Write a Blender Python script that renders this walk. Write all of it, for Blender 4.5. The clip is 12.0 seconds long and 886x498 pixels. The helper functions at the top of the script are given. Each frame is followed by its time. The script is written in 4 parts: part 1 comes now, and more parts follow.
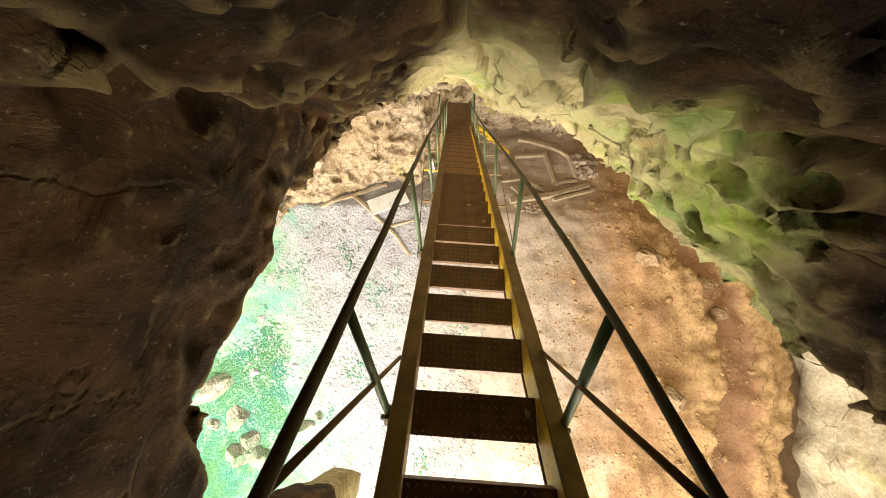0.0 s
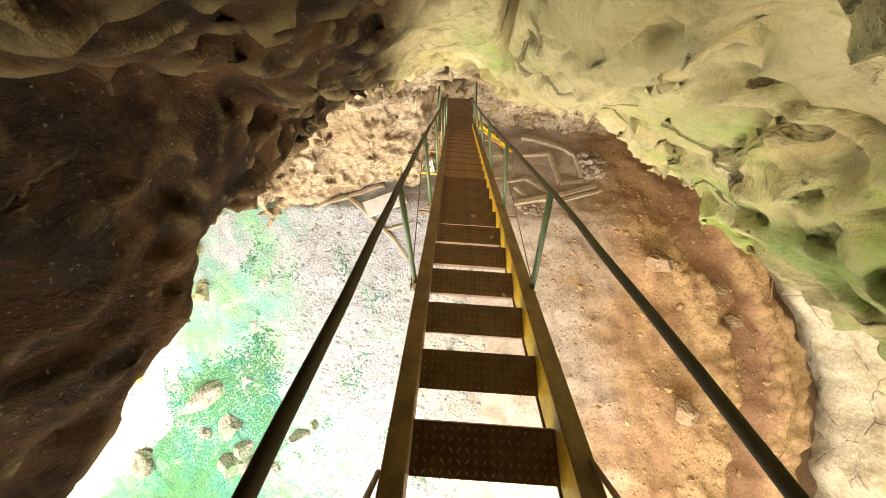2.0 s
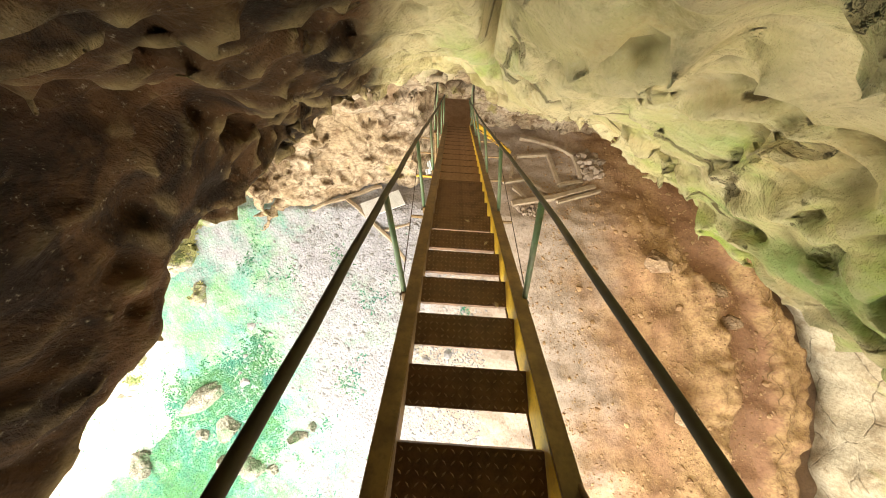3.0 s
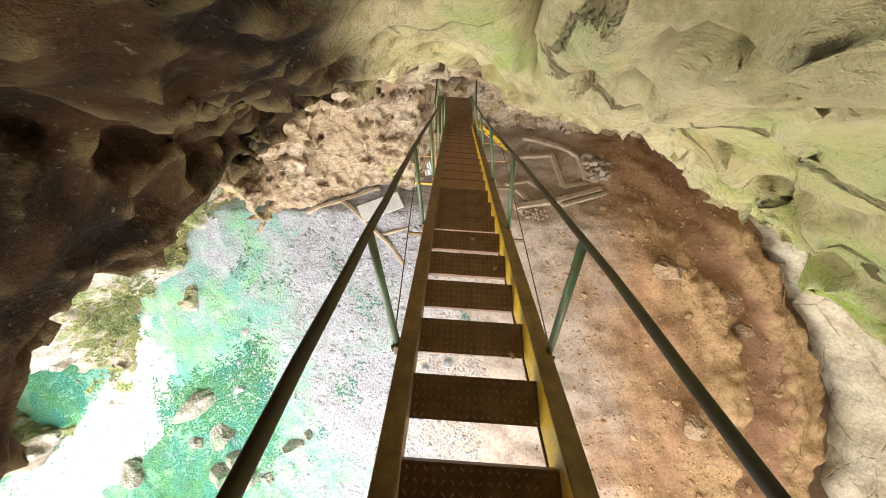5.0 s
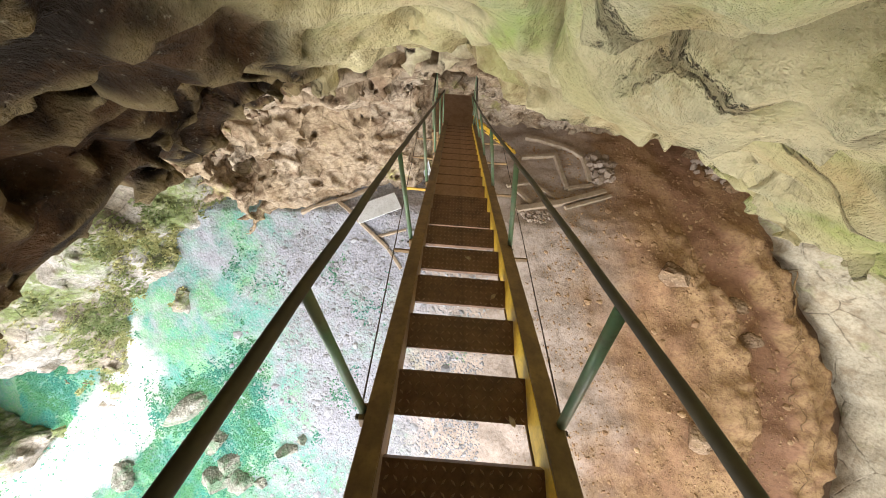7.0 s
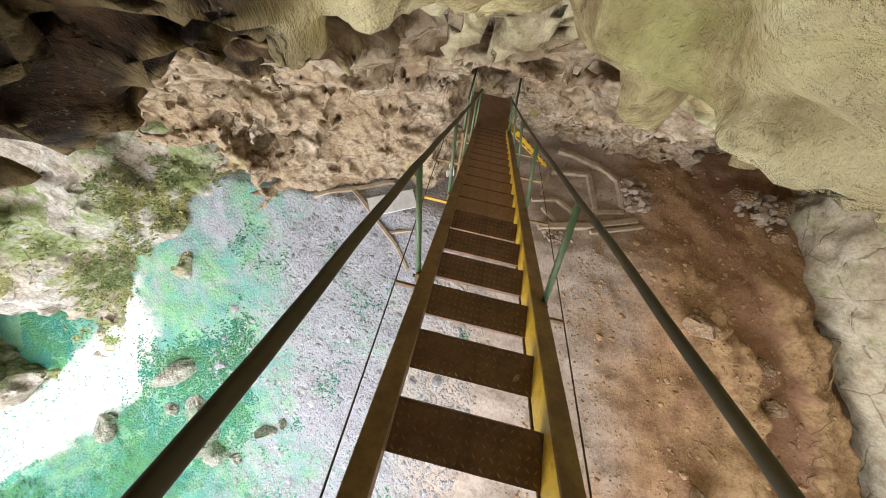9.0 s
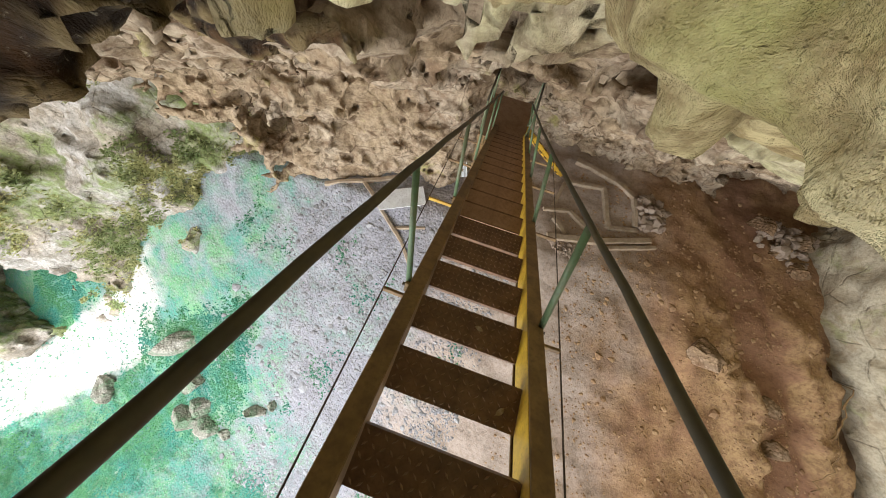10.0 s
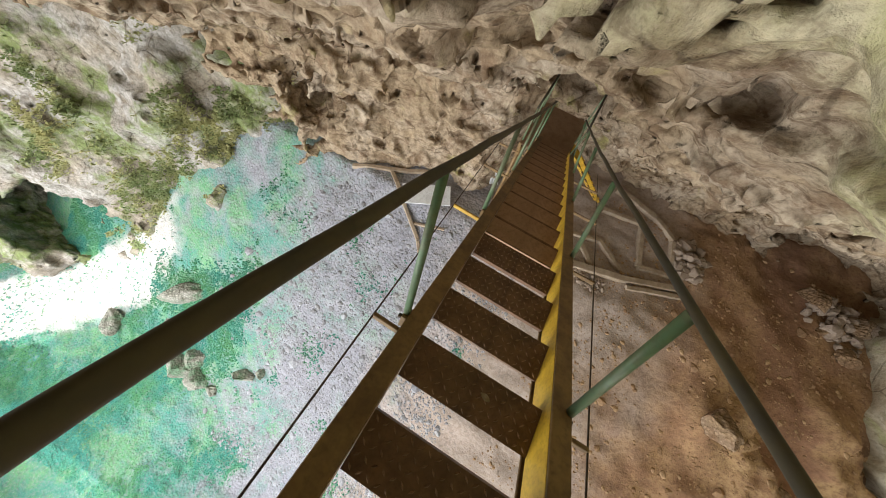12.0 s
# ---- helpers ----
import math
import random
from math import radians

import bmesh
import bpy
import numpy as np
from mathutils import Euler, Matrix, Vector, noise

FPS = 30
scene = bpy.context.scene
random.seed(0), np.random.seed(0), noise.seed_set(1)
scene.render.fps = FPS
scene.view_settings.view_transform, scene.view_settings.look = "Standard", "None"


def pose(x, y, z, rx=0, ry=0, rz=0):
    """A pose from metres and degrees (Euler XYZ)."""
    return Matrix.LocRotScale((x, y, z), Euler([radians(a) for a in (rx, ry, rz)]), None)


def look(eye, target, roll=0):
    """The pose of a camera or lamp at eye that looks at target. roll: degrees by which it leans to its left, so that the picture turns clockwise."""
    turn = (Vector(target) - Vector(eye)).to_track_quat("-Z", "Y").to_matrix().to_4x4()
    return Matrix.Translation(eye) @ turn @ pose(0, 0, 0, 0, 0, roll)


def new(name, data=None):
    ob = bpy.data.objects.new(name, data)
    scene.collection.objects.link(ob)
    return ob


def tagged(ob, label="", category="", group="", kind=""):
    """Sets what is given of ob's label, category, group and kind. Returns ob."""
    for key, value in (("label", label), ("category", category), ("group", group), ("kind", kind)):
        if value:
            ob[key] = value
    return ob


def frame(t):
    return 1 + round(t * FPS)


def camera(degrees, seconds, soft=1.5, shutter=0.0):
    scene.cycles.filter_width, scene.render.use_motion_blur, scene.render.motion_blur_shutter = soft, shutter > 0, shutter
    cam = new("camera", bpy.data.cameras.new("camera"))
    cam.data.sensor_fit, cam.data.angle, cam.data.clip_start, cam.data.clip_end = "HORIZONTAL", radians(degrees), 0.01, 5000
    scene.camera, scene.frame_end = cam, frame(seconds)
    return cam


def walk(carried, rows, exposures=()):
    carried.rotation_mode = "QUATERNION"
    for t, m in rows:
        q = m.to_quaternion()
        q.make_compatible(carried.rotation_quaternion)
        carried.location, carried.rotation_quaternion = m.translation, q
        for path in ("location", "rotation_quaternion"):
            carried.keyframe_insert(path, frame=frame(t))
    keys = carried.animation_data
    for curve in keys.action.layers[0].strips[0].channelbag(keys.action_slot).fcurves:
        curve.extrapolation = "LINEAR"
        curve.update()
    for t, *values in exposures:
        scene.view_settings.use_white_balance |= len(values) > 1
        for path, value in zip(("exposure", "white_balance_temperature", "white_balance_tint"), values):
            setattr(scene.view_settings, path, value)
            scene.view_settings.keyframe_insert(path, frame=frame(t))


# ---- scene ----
cam = camera(116.2, 12.0, 1.0)
ROWS = [
    (0, -0.197, -0.849, 9.339, 24.94, -1.21, 3.72),
    (0.5, -0.163, -0.72, 9.176, 24.82, -1.2, 3.75),
    (1, -0.16, -0.679, 9.171, 24.76, -1.22, 3.7),
    (1.5, -0.209, -0.585, 9.164, 24.54, -1.23, 3.71),
    (2, -0.218, -0.428, 8.964, 24.53, -1.25, 3.68),
    (2.5, -0.152, -0.372, 8.97, 24.46, -1.26, 3.67),
    (3, -0.158, -0.347, 8.945, 24.44, -1.23, 3.57),
    (5, -0.194, 0.008, 8.69, 24.12, -1.35, 3.63),
    (5.5, -0.215, 0.138, 8.588, 24.02, -1.37, 3.66),
    (6, -0.125, 0.237, 8.484, 23.95, -1.37, 3.71),
    (6.5, -0.128, 0.274, 8.463, 23.83, -1.38, 3.72),
    (8.5, -0.164, 0.592, 8.253, 23.18, -2.51, 10.18),
    (9, -0.22, 0.746, 8.106, 22.91, -3.04, 13.14),
    (9.5, -0.145, 0.83, 8.043, 22.56, -3.48, 16.08),
    (10, -0.177, 0.872, 8.022, 22.23, -3.92, 19.06),
    (10.5, -0.268, 0.929, 7.93, 22.02, -4.23, 21.95),
    (11, -0.28, 1.063, 7.775, 21.9, -4.45, 25),
    (11.5, -0.25, 1.097, 7.753, 21.56, -4.78, 27.83),
    (12, -0.273, 1.124, 7.722, 21.24, -5.12, 30.65),
]
EXPOSURES = [(0.0, 0.5, 7900, 10), (2.5, 0.52, 7700, 10), (5.0, 0.22, 6650, 12), (8.0, -0.1, 6250, 13), (12.0, -0.54, 6250, 11)]
walk(cam, [(t, pose(x, y, z, rx, ry, rz)) for t, x, y, z, rx, ry, rz in ROWS], EXPOSURES)

# ---- light: sky through the wide cave mouth behind the stairs, sun through a rift in the roof ----
world = bpy.data.worlds.new("world")
scene.world = world
world.use_nodes = True
wn = world.node_tree.nodes
sky = wn.new("ShaderNodeTexSky")
sky.sky_type, sky.sun_disc = "NISHITA", False
SUN_TO = Vector((-0.25, -0.12, 0.96)).normalized()
sky.sun_elevation, sky.sun_rotation = math.asin(SUN_TO.z), math.atan2(SUN_TO.x, SUN_TO.y)
world.node_tree.links.new(sky.outputs[0], wn["Background"].inputs[0])
wn["Background"].inputs[1].default_value = 0.12
sun = new("sun", bpy.data.lights.new("sun", "SUN"))
sun.data.energy, sun.data.angle, sun.data.color = 5.0, radians(0.5), (1.0, 0.95, 0.86)
sun.matrix_world = look((0, 0, 30), Vector((0, 0, 30)) - SUN_TO)


def opening_light(at, to, w, h, watts, tint):
    lamp = new("sky_opening_light", bpy.data.lights.new("sky_opening_light", "AREA"))
    lamp.data.shape, lamp.data.size, lamp.data.size_y = "RECTANGLE", w, h
    lamp.data.energy, lamp.data.color = watts, tint
    lamp.matrix_world = look(at, to)


opening_light((-7.0, -11.9, 1.5), (-4.0, 0.0, 0.0), 31.0, 14.0, 11500, (1.0, 0.98, 0.94))

# ---- materials ----


class Nodes:
    """A small builder of node materials."""

    def __init__(self, name, roughness=0.9, metal=0.0):
        self.m = bpy.data.materials.new(name)
        self.m.use_nodes = True
        self.t = self.m.node_tree
        self.b = self.t.nodes["Principled BSDF"]
        self.b.inputs["Roughness"].default_value = roughness
        self.b.inputs["Metallic"].default_value = metal
        self.pos = self.t.nodes.new("ShaderNodeNewGeometry").outputs["Position"]

    def put(self, value, socket):
        if hasattr(value, "is_linked"):
            self.t.links.new(value, socket)
        elif isinstance(value, tuple) and len(value) == 3 and socket.type == "RGBA":
            socket.default_value = (*value, 1)
        else:
            socket.default_value = value

    def local(self):
        return self.t.nodes.new("ShaderNodeTexCoord").outputs["Object"]

    def scaled(self, vec, sx, sy, sz):
        n = self.t.nodes.new("ShaderNodeMapping")
        self.put(vec, n.inputs[0])
        n.inputs["Scale"].default_value = (sx, sy, sz)
        return n.outputs[0]

    def noise(self, scale, detail=5.0, rough=0.6, vec=None, distort=0.0):
        n = self.t.nodes.new("ShaderNodeTexNoise")
        self.put(vec if vec is not None else self.pos, n.inputs["Vector"])
        n.inputs["Scale"].default_value, n.inputs["Detail"].default_value = scale, detail
        n.inputs["Roughness"].default_value, n.inputs["Distortion"].default_value = rough, distort
        return n.outputs["Fac"]

    def cells(self, scale, feature="F1", vec=None):
        n = self.t.nodes.new("ShaderNodeTexVoronoi")
        n.feature = feature
        self.put(vec if vec is not None else self.pos, n.inputs["Vector"])
        n.inputs["Scale"].default_value = scale
        return n.outputs["Distance"]

    def step(self, value, a, b, lo=0.0, hi=1.0):
        n = self.t.nodes.new("ShaderNodeMapRange")
        n.interpolation_type = "SMOOTHSTEP"
        for socket, v in zip(n.inputs, (value, a, b, lo, hi)):
            self.put(v, socket)
        return n.outputs[0]

    def math(self, op, a, b=0.0):
        n = self.t.nodes.new("ShaderNodeMath")
        n.operation = op
        self.put(a, n.inputs[0]), self.put(b, n.inputs[1])
        return n.outputs[0]

    def mix(self, fac, a, b):
        n = self.t.nodes.new("ShaderNodeMix")
        n.data_type = "RGBA"
        self.put(fac, n.inputs[0]), self.put(a, n.inputs[6]), self.put(b, n.inputs[7])
        return n.outputs[2]

    def axis(self, k, vec=None):
        n = self.t.nodes.new("ShaderNodeSeparateXYZ")
        self.put(vec if vec is not None else self.pos, n.inputs[0])
        return n.outputs[k]

    def island(self):
        return self.t.nodes.new("ShaderNodeNewGeometry").outputs["Random Per Island"]

    def bump(self, height, strength=0.5, distance=0.02):
        n = self.t.nodes.new("ShaderNodeBump")
        n.inputs["Strength"].default_value, n.inputs["Distance"].default_value = strength, distance
        self.put(height, n.inputs["Height"])
        if self.b.inputs["Normal"].is_linked:
            self.t.links.new(self.b.inputs["Normal"].links[0].from_socket, n.inputs["Normal"])
        self.t.links.new(n.outputs[0], self.b.inputs["Normal"])

    def done(self, colour):
        self.put(colour, self.b.inputs["Base Color"])
        return self.m


def rock_material(name, pale, tan, brown, algae, algae_share, fine=1.0, patch=0.9, bleached=0.0, pitted=0.5):
    n = Nodes(name, 0.9)
    n.b.inputs["Specular IOR Level"].default_value = 0.12
    big, mid, small = n.noise(0.55, 3), n.noise(2.3 * fine ** 0.5, 6, 0.65), n.noise(14 * fine, 6, 0.72)
    c = n.mix(n.step(big, 0.38, 0.62), tan, pale)
    c = n.mix(n.step(mid, 0.48, 0.66, 0.0, 0.85), c, brown)
    if bleached:
        # the roof over the flight is pale, smooth and tinged with algae; beyond it lie brown beds
        over = n.math("SUBTRACT", n.math("ADD", n.math("MULTIPLY", n.axis(0), 0.55), n.math("MULTIPLY", n.noise(0.9, 6, 0.65), 1.2)), n.axis(1))
        cream = n.mix(n.step(n.noise(1.6, 7, 0.68, distort=1.2), 0.42, 0.6), (0.68, 0.63, 0.43), (0.54, 0.52, 0.29))
        cream = n.mix(n.step(n.noise(3.7, 6, 0.7), 0.52, 0.66, 0.0, 0.5), cream, (0.50, 0.41, 0.24))
        c = n.mix(n.step(over, -2.35, -1.75, 0.0, bleached), c, cream)
        beds = n.noise(1.0, 7, 0.7, n.scaled(n.pos, 1.3, 2.2, 7.0), 0.5)
        c = n.mix(n.math("MULTIPLY", n.step(beds, 0.52, 0.64, 0.0, 0.75), n.step(over, -1.7, -2.3)), c, (0.11, 0.065, 0.035))
    spots = n.math("MULTIPLY", n.step(n.noise(patch, 5, 0.65, distort=0.6), 0.62 - 0.3 * algae_share, 0.74 - 0.3 * algae_share), n.step(mid, 0.3, 0.55))
    c = n.mix(n.math("MULTIPLY", spots, 0.85), c, algae)
    c = n.mix(n.step(small, 0.38, 0.72, 0.0, 0.6), c, tuple(v * 0.5 for v in brown))
    c = n.mix(n.step(n.noise(33 * fine, 4, 0.7), 0.55, 0.75, 0.0, 0.5), c, tuple(min(1, v * 1.25) for v in pale))
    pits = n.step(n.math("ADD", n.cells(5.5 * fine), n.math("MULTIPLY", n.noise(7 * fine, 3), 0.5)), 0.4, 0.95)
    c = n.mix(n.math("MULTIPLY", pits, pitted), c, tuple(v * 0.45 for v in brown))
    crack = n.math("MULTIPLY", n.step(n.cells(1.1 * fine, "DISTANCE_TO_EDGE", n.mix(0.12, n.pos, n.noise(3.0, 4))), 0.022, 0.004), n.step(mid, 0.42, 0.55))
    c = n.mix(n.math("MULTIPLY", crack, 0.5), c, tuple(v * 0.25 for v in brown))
    n.bump(n.math("SUBTRACT", 1.0, crack), 0.5, 0.03)
    n.bump(n.math("SUBTRACT", 1.0, pits), 1.4 * pitted, 0.06 / fine)
    n.bump(mid, 0.7, 0.07), n.bump(small, 0.75, 0.03 / fine ** 0.5), n.bump(n.noise(60 * fine, 4), 0.5, 0.006)
    return n.done(c)


def lip_material():
    """Limestone round the stair hole: marbled cream and algae green to the east, scalloped umber with painted tunnel
    shade to the west and rear, olive tan down the flight.
    """
    n = Nodes("rock_lip", 0.88)
    n.b.inputs["Specular IOR Level"].default_value = 0.15
    x, y = n.axis(0), n.axis(1)
    marble, small, fine = n.noise(1.7, 8, 0.68, distort=1.6), n.noise(15, 6, 0.7), n.noise(60, 4, 0.7)
    east = n.mix(n.step(marble, 0.40, 0.58), (0.78, 0.69, 0.42), (0.66, 0.59, 0.31))
    east = n.mix(n.step(n.noise(3.2, 7, 0.7, distort=0.8), 0.52, 0.68, 0.0, 0.7), east, (0.58, 0.43, 0.21))
    algae = n.math("ADD", n.noise(0.95, 6, 0.62, distort=1.3), n.math("MULTIPLY", n.step(n.math("SUBTRACT", x, n.math("MULTIPLY", y, 0.8)), -0.35, 0.9), 0.14))
    east = n.mix(n.step(algae, 0.52, 0.76, 0.0, 0.8), east, n.mix(n.step(n.noise(2.6, 5), 0.4, 0.6), (0.36, 0.58, 0.05), (0.30, 0.50, 0.16)))
    east = n.mix(n.step(n.noise(6.5, 7, 0.72), 0.56, 0.72, 0.0, 0.5), east, (0.84, 0.80, 0.58))
    # pointiness pales the ridges and paints crease shade into the colour
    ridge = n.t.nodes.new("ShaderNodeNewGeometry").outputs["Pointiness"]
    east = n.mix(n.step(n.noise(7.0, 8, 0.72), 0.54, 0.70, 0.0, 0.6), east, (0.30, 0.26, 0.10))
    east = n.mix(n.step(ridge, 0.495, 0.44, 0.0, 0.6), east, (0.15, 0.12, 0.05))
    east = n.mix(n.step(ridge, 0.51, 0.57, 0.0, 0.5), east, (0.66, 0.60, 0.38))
    # brown rock, coloured darker still to stand for the shade in the tunnel
    umber_shade = n.mix(n.step(n.noise(2.8, 7, 0.7, distort=0.9), 0.40, 0.60), (0.075, 0.040, 0.017), (0.020, 0.013, 0.008))
    umber_shade = n.mix(n.step(n.noise(1.5, 5, 0.6), 0.5, 0.68, 0.0, 0.7), umber_shade, (0.115, 0.056, 0.024))
    umber_shade = n.mix(n.step(ridge, 0.505, 0.56, 0.0, 0.85), umber_shade, (0.22, 0.165, 0.08))
    umber_shade = n.mix(n.step(ridge, 0.49, 0.43, 0.0, 0.7), umber_shade, (0.022, 0.014, 0.008))
    # the mask also paints that shade on the rock at the rear
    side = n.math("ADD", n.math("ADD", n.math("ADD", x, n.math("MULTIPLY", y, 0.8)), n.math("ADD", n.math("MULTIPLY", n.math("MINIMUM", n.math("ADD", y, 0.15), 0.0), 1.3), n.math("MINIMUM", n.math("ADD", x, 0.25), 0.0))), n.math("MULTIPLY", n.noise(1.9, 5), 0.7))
    c = n.mix(n.step(side, 0.1, 0.65), umber_shade, east)
    down = n.math("ADD", n.math("ADD", y, n.math("SUBTRACT", n.math("MULTIPLY", n.math("MINIMUM", x, 0.0), 1.15), n.math("MULTIPLY", n.math("MAXIMUM", n.math("SUBTRACT", x, 0.6), 0.0), 0.6))), n.math("MULTIPLY", n.noise(2.5, 5), 0.7))
    olive = n.mix(n.step(n.noise(5, 7, 0.7), 0.42, 0.62), (0.54, 0.46, 0.25), (0.24, 0.17, 0.08))
    olive = n.mix(n.step(n.noise(2.1, 5), 0.5, 0.66, 0.0, 0.6), olive, (0.40, 0.40, 0.14))
    tail = n.step(down, 1.25, 1.7)
    c = n.mix(n.math("MULTIPLY", tail, 0.9), c, olive)
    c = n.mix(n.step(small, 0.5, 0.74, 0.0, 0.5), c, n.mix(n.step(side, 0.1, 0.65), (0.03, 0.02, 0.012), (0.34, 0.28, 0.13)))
    c = n.mix(n.step(fine, 0.6, 0.78, 0.0, 0.35), c, (0.70, 0.64, 0.46))
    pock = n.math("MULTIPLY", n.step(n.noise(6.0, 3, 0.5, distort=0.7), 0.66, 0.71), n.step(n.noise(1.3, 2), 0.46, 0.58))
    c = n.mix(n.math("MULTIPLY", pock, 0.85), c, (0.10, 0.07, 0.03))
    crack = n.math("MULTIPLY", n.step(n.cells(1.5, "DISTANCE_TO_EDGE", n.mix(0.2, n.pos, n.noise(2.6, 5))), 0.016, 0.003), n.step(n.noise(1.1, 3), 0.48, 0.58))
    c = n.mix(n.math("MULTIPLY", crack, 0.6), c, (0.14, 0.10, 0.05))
    n.bump(n.math("SUBTRACT", 1.0, n.math("MAXIMUM", crack, pock)), 0.9, 0.05)
    n.bump(n.noise(3.4, 8, 0.7, distort=0.4), 0.9, 0.10), n.bump(n.noise(8.0, 5, 0.6), 0.55, 0.03), n.bump(small, 0.5, 0.01), n.bump(fine, 0.3, 0.003)
    return n.done(c)


def simple(name, base, dark, scale=8.0, roughness=0.7, metal=0.0, bump=0.3, depth=0.004, local=True):
    n = Nodes(name, roughness, metal)
    v = n.local() if local else n.pos
    c = n.mix(n.step(n.noise(scale, 6, 0.65, v), 0.35, 0.68), base, dark)
    c = n.mix(n.step(n.noise(scale * 7, 4, 0.6, v), 0.45, 0.8, 0.0, 0.5), c, tuple(0.5 * q for q in dark))
    n.bump(n.noise(scale * 6, 5, 0.6, v), bump, depth)
    return n.done(c)


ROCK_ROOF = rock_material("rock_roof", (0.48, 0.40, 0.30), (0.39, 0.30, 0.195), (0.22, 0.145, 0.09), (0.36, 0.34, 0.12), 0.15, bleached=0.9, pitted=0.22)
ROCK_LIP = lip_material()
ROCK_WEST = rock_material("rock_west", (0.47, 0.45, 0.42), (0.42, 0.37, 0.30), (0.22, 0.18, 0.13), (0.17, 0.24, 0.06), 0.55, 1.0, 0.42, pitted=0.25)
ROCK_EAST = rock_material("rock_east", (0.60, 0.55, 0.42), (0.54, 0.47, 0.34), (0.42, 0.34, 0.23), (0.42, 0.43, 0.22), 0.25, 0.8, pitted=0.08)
BOULDER_EARTH = rock_material("boulder_earth", (0.42, 0.32, 0.22), (0.37, 0.25, 0.15), (0.29, 0.18, 0.105), (0.30, 0.22, 0.12), 0.1, 2.0)
BOULDER = rock_material("boulder_stone", (0.50, 0.49, 0.43), (0.42, 0.41, 0.35), (0.26, 0.25, 0.20), (0.13, 0.30, 0.16), 0.5, 2.0)


def floor_material():
    n = Nodes("cave_floor", 0.95)
    x, y = n.axis(0), n.axis(1)
    wob = n.math("MULTIPLY", n.math("SUBTRACT", n.noise(0.5, 5), 0.5), 5.0)
    xw = n.math("ADD", x, wob)
    fine, mid = n.noise(9, 7, 0.72), n.noise(1.4, 6, 0.65)
    gravel = n.mix(n.step(fine, 0.35, 0.7), (0.29, 0.29, 0.325), (0.20, 0.20, 0.225))
    gravel = n.mix(n.step(mid, 0.5, 0.66, 0, 0.6), gravel, (0.36, 0.365, 0.40))
    speck = n.noise(24, 5, 0.75)
    gravel = n.mix(n.step(speck, 0.52, 0.66, 0, 0.3), gravel, (0.18, 0.18, 0.19))
    dust = n.mix(n.step(fine, 0.4, 0.75), (0.40, 0.33, 0.28), (0.265, 0.20, 0.155))
    soil = n.mix(n.step(mid, 0.38, 0.62), (0.29, 0.165, 0.09), (0.40, 0.25, 0.13))
    soil = n.mix(n.step(fine, 0.42, 0.72, 0, 0.8), soil, (0.17, 0.09, 0.05))
    c = n.mix(n.step(xw, -2.2, 0.8), gravel, dust)
    c = n.mix(n.step(xw, 3.8, 6.6), c, soil)
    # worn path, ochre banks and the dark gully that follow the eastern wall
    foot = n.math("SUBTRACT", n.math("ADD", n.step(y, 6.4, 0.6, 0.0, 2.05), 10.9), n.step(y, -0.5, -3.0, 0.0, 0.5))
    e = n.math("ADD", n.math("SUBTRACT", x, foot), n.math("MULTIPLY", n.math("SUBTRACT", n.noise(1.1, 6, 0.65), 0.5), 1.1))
    path = n.math("MULTIPLY", n.step(e, -3.3, -2.8), n.step(e, -1.5, -1.9))
    c = n.mix(n.math("MULTIPLY", path, 0.8), c, n.mix(n.step(fine, 0.4, 0.7), (0.27, 0.145, 0.085), (0.19, 0.10, 0.06)))
    ochre = n.mix(n.step(fine, 0.4, 0.66), (0.41, 0.275, 0.135), (0.22, 0.13, 0.065))
    bank = n.math("ADD", n.math("MULTIPLY", n.step(e, -1.8, -1.5), n.step(e, -0.45, -0.75)), n.math("MULTIPLY", n.step(e, -5.2, -3.9), n.step(e, -2.9, -3.3)))
    c = n.mix(n.math("MULTIPLY", n.math("MULTIPLY", bank, n.step(y, 6.2, 4.2)), n.step(n.noise(2.2, 6, 0.7), 0.36, 0.55, 0.2, 0.9)), c, ochre)
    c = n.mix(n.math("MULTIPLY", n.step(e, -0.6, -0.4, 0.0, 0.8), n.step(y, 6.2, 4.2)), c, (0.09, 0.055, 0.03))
    # moss: thick in the deep western corner, thinning to blotches over the gravel
    deep = n.math("ADD", n.math("MULTIPLY", x, -0.034), n.math("MULTIPLY", y, -0.010))
    film = n.math("ADD", n.noise(0.36, 7, 0.66, distort=1.0), deep)
    moss = n.math("MULTIPLY", n.step(n.math("ADD", film, n.math("MULTIPLY", n.math("SUBTRACT", n.noise(2.6, 7, 0.7), 0.5), 0.45)), 0.55, 0.94), n.step(xw, 3.5, -4.0))
    # sunlight painted in: moss removed and floor paled where the sun patch lands
    sun_band = n.math("ABSOLUTE", n.math("ADD", n.math("SUBTRACT", n.math("MULTIPLY", x, 0.718), n.math("MULTIPLY", y, 0.696)), n.math("ADD", 8.5, n.math("MULTIPLY", n.math("SUBTRACT", n.noise(1.2, 5), 0.5), 1.6))))
    sun_pale = n.math("MULTIPLY", n.step(sun_band, 2.2, 1.2), n.step(xw, -11.8, -13.2))
    moss = n.math("MULTIPLY", moss, n.math("SUBTRACT", 1.0, sun_pale))
    c = n.mix(n.math("MULTIPLY", sun_pale, 0.8), c, (0.60, 0.57, 0.52))
    moss = n.math("MULTIPLY", moss, n.step(n.math("ADD", n.math("MULTIPLY", fine, 0.55), n.math("MULTIPLY", speck, 0.45)), 0.36, 0.6, 0.5, 1.0))
    green = n.mix(n.step(n.noise(0.8, 5, 0.65), 0.4, 0.62), (0.03, 0.26, 0.18), (0.10, 0.34, 0.12))
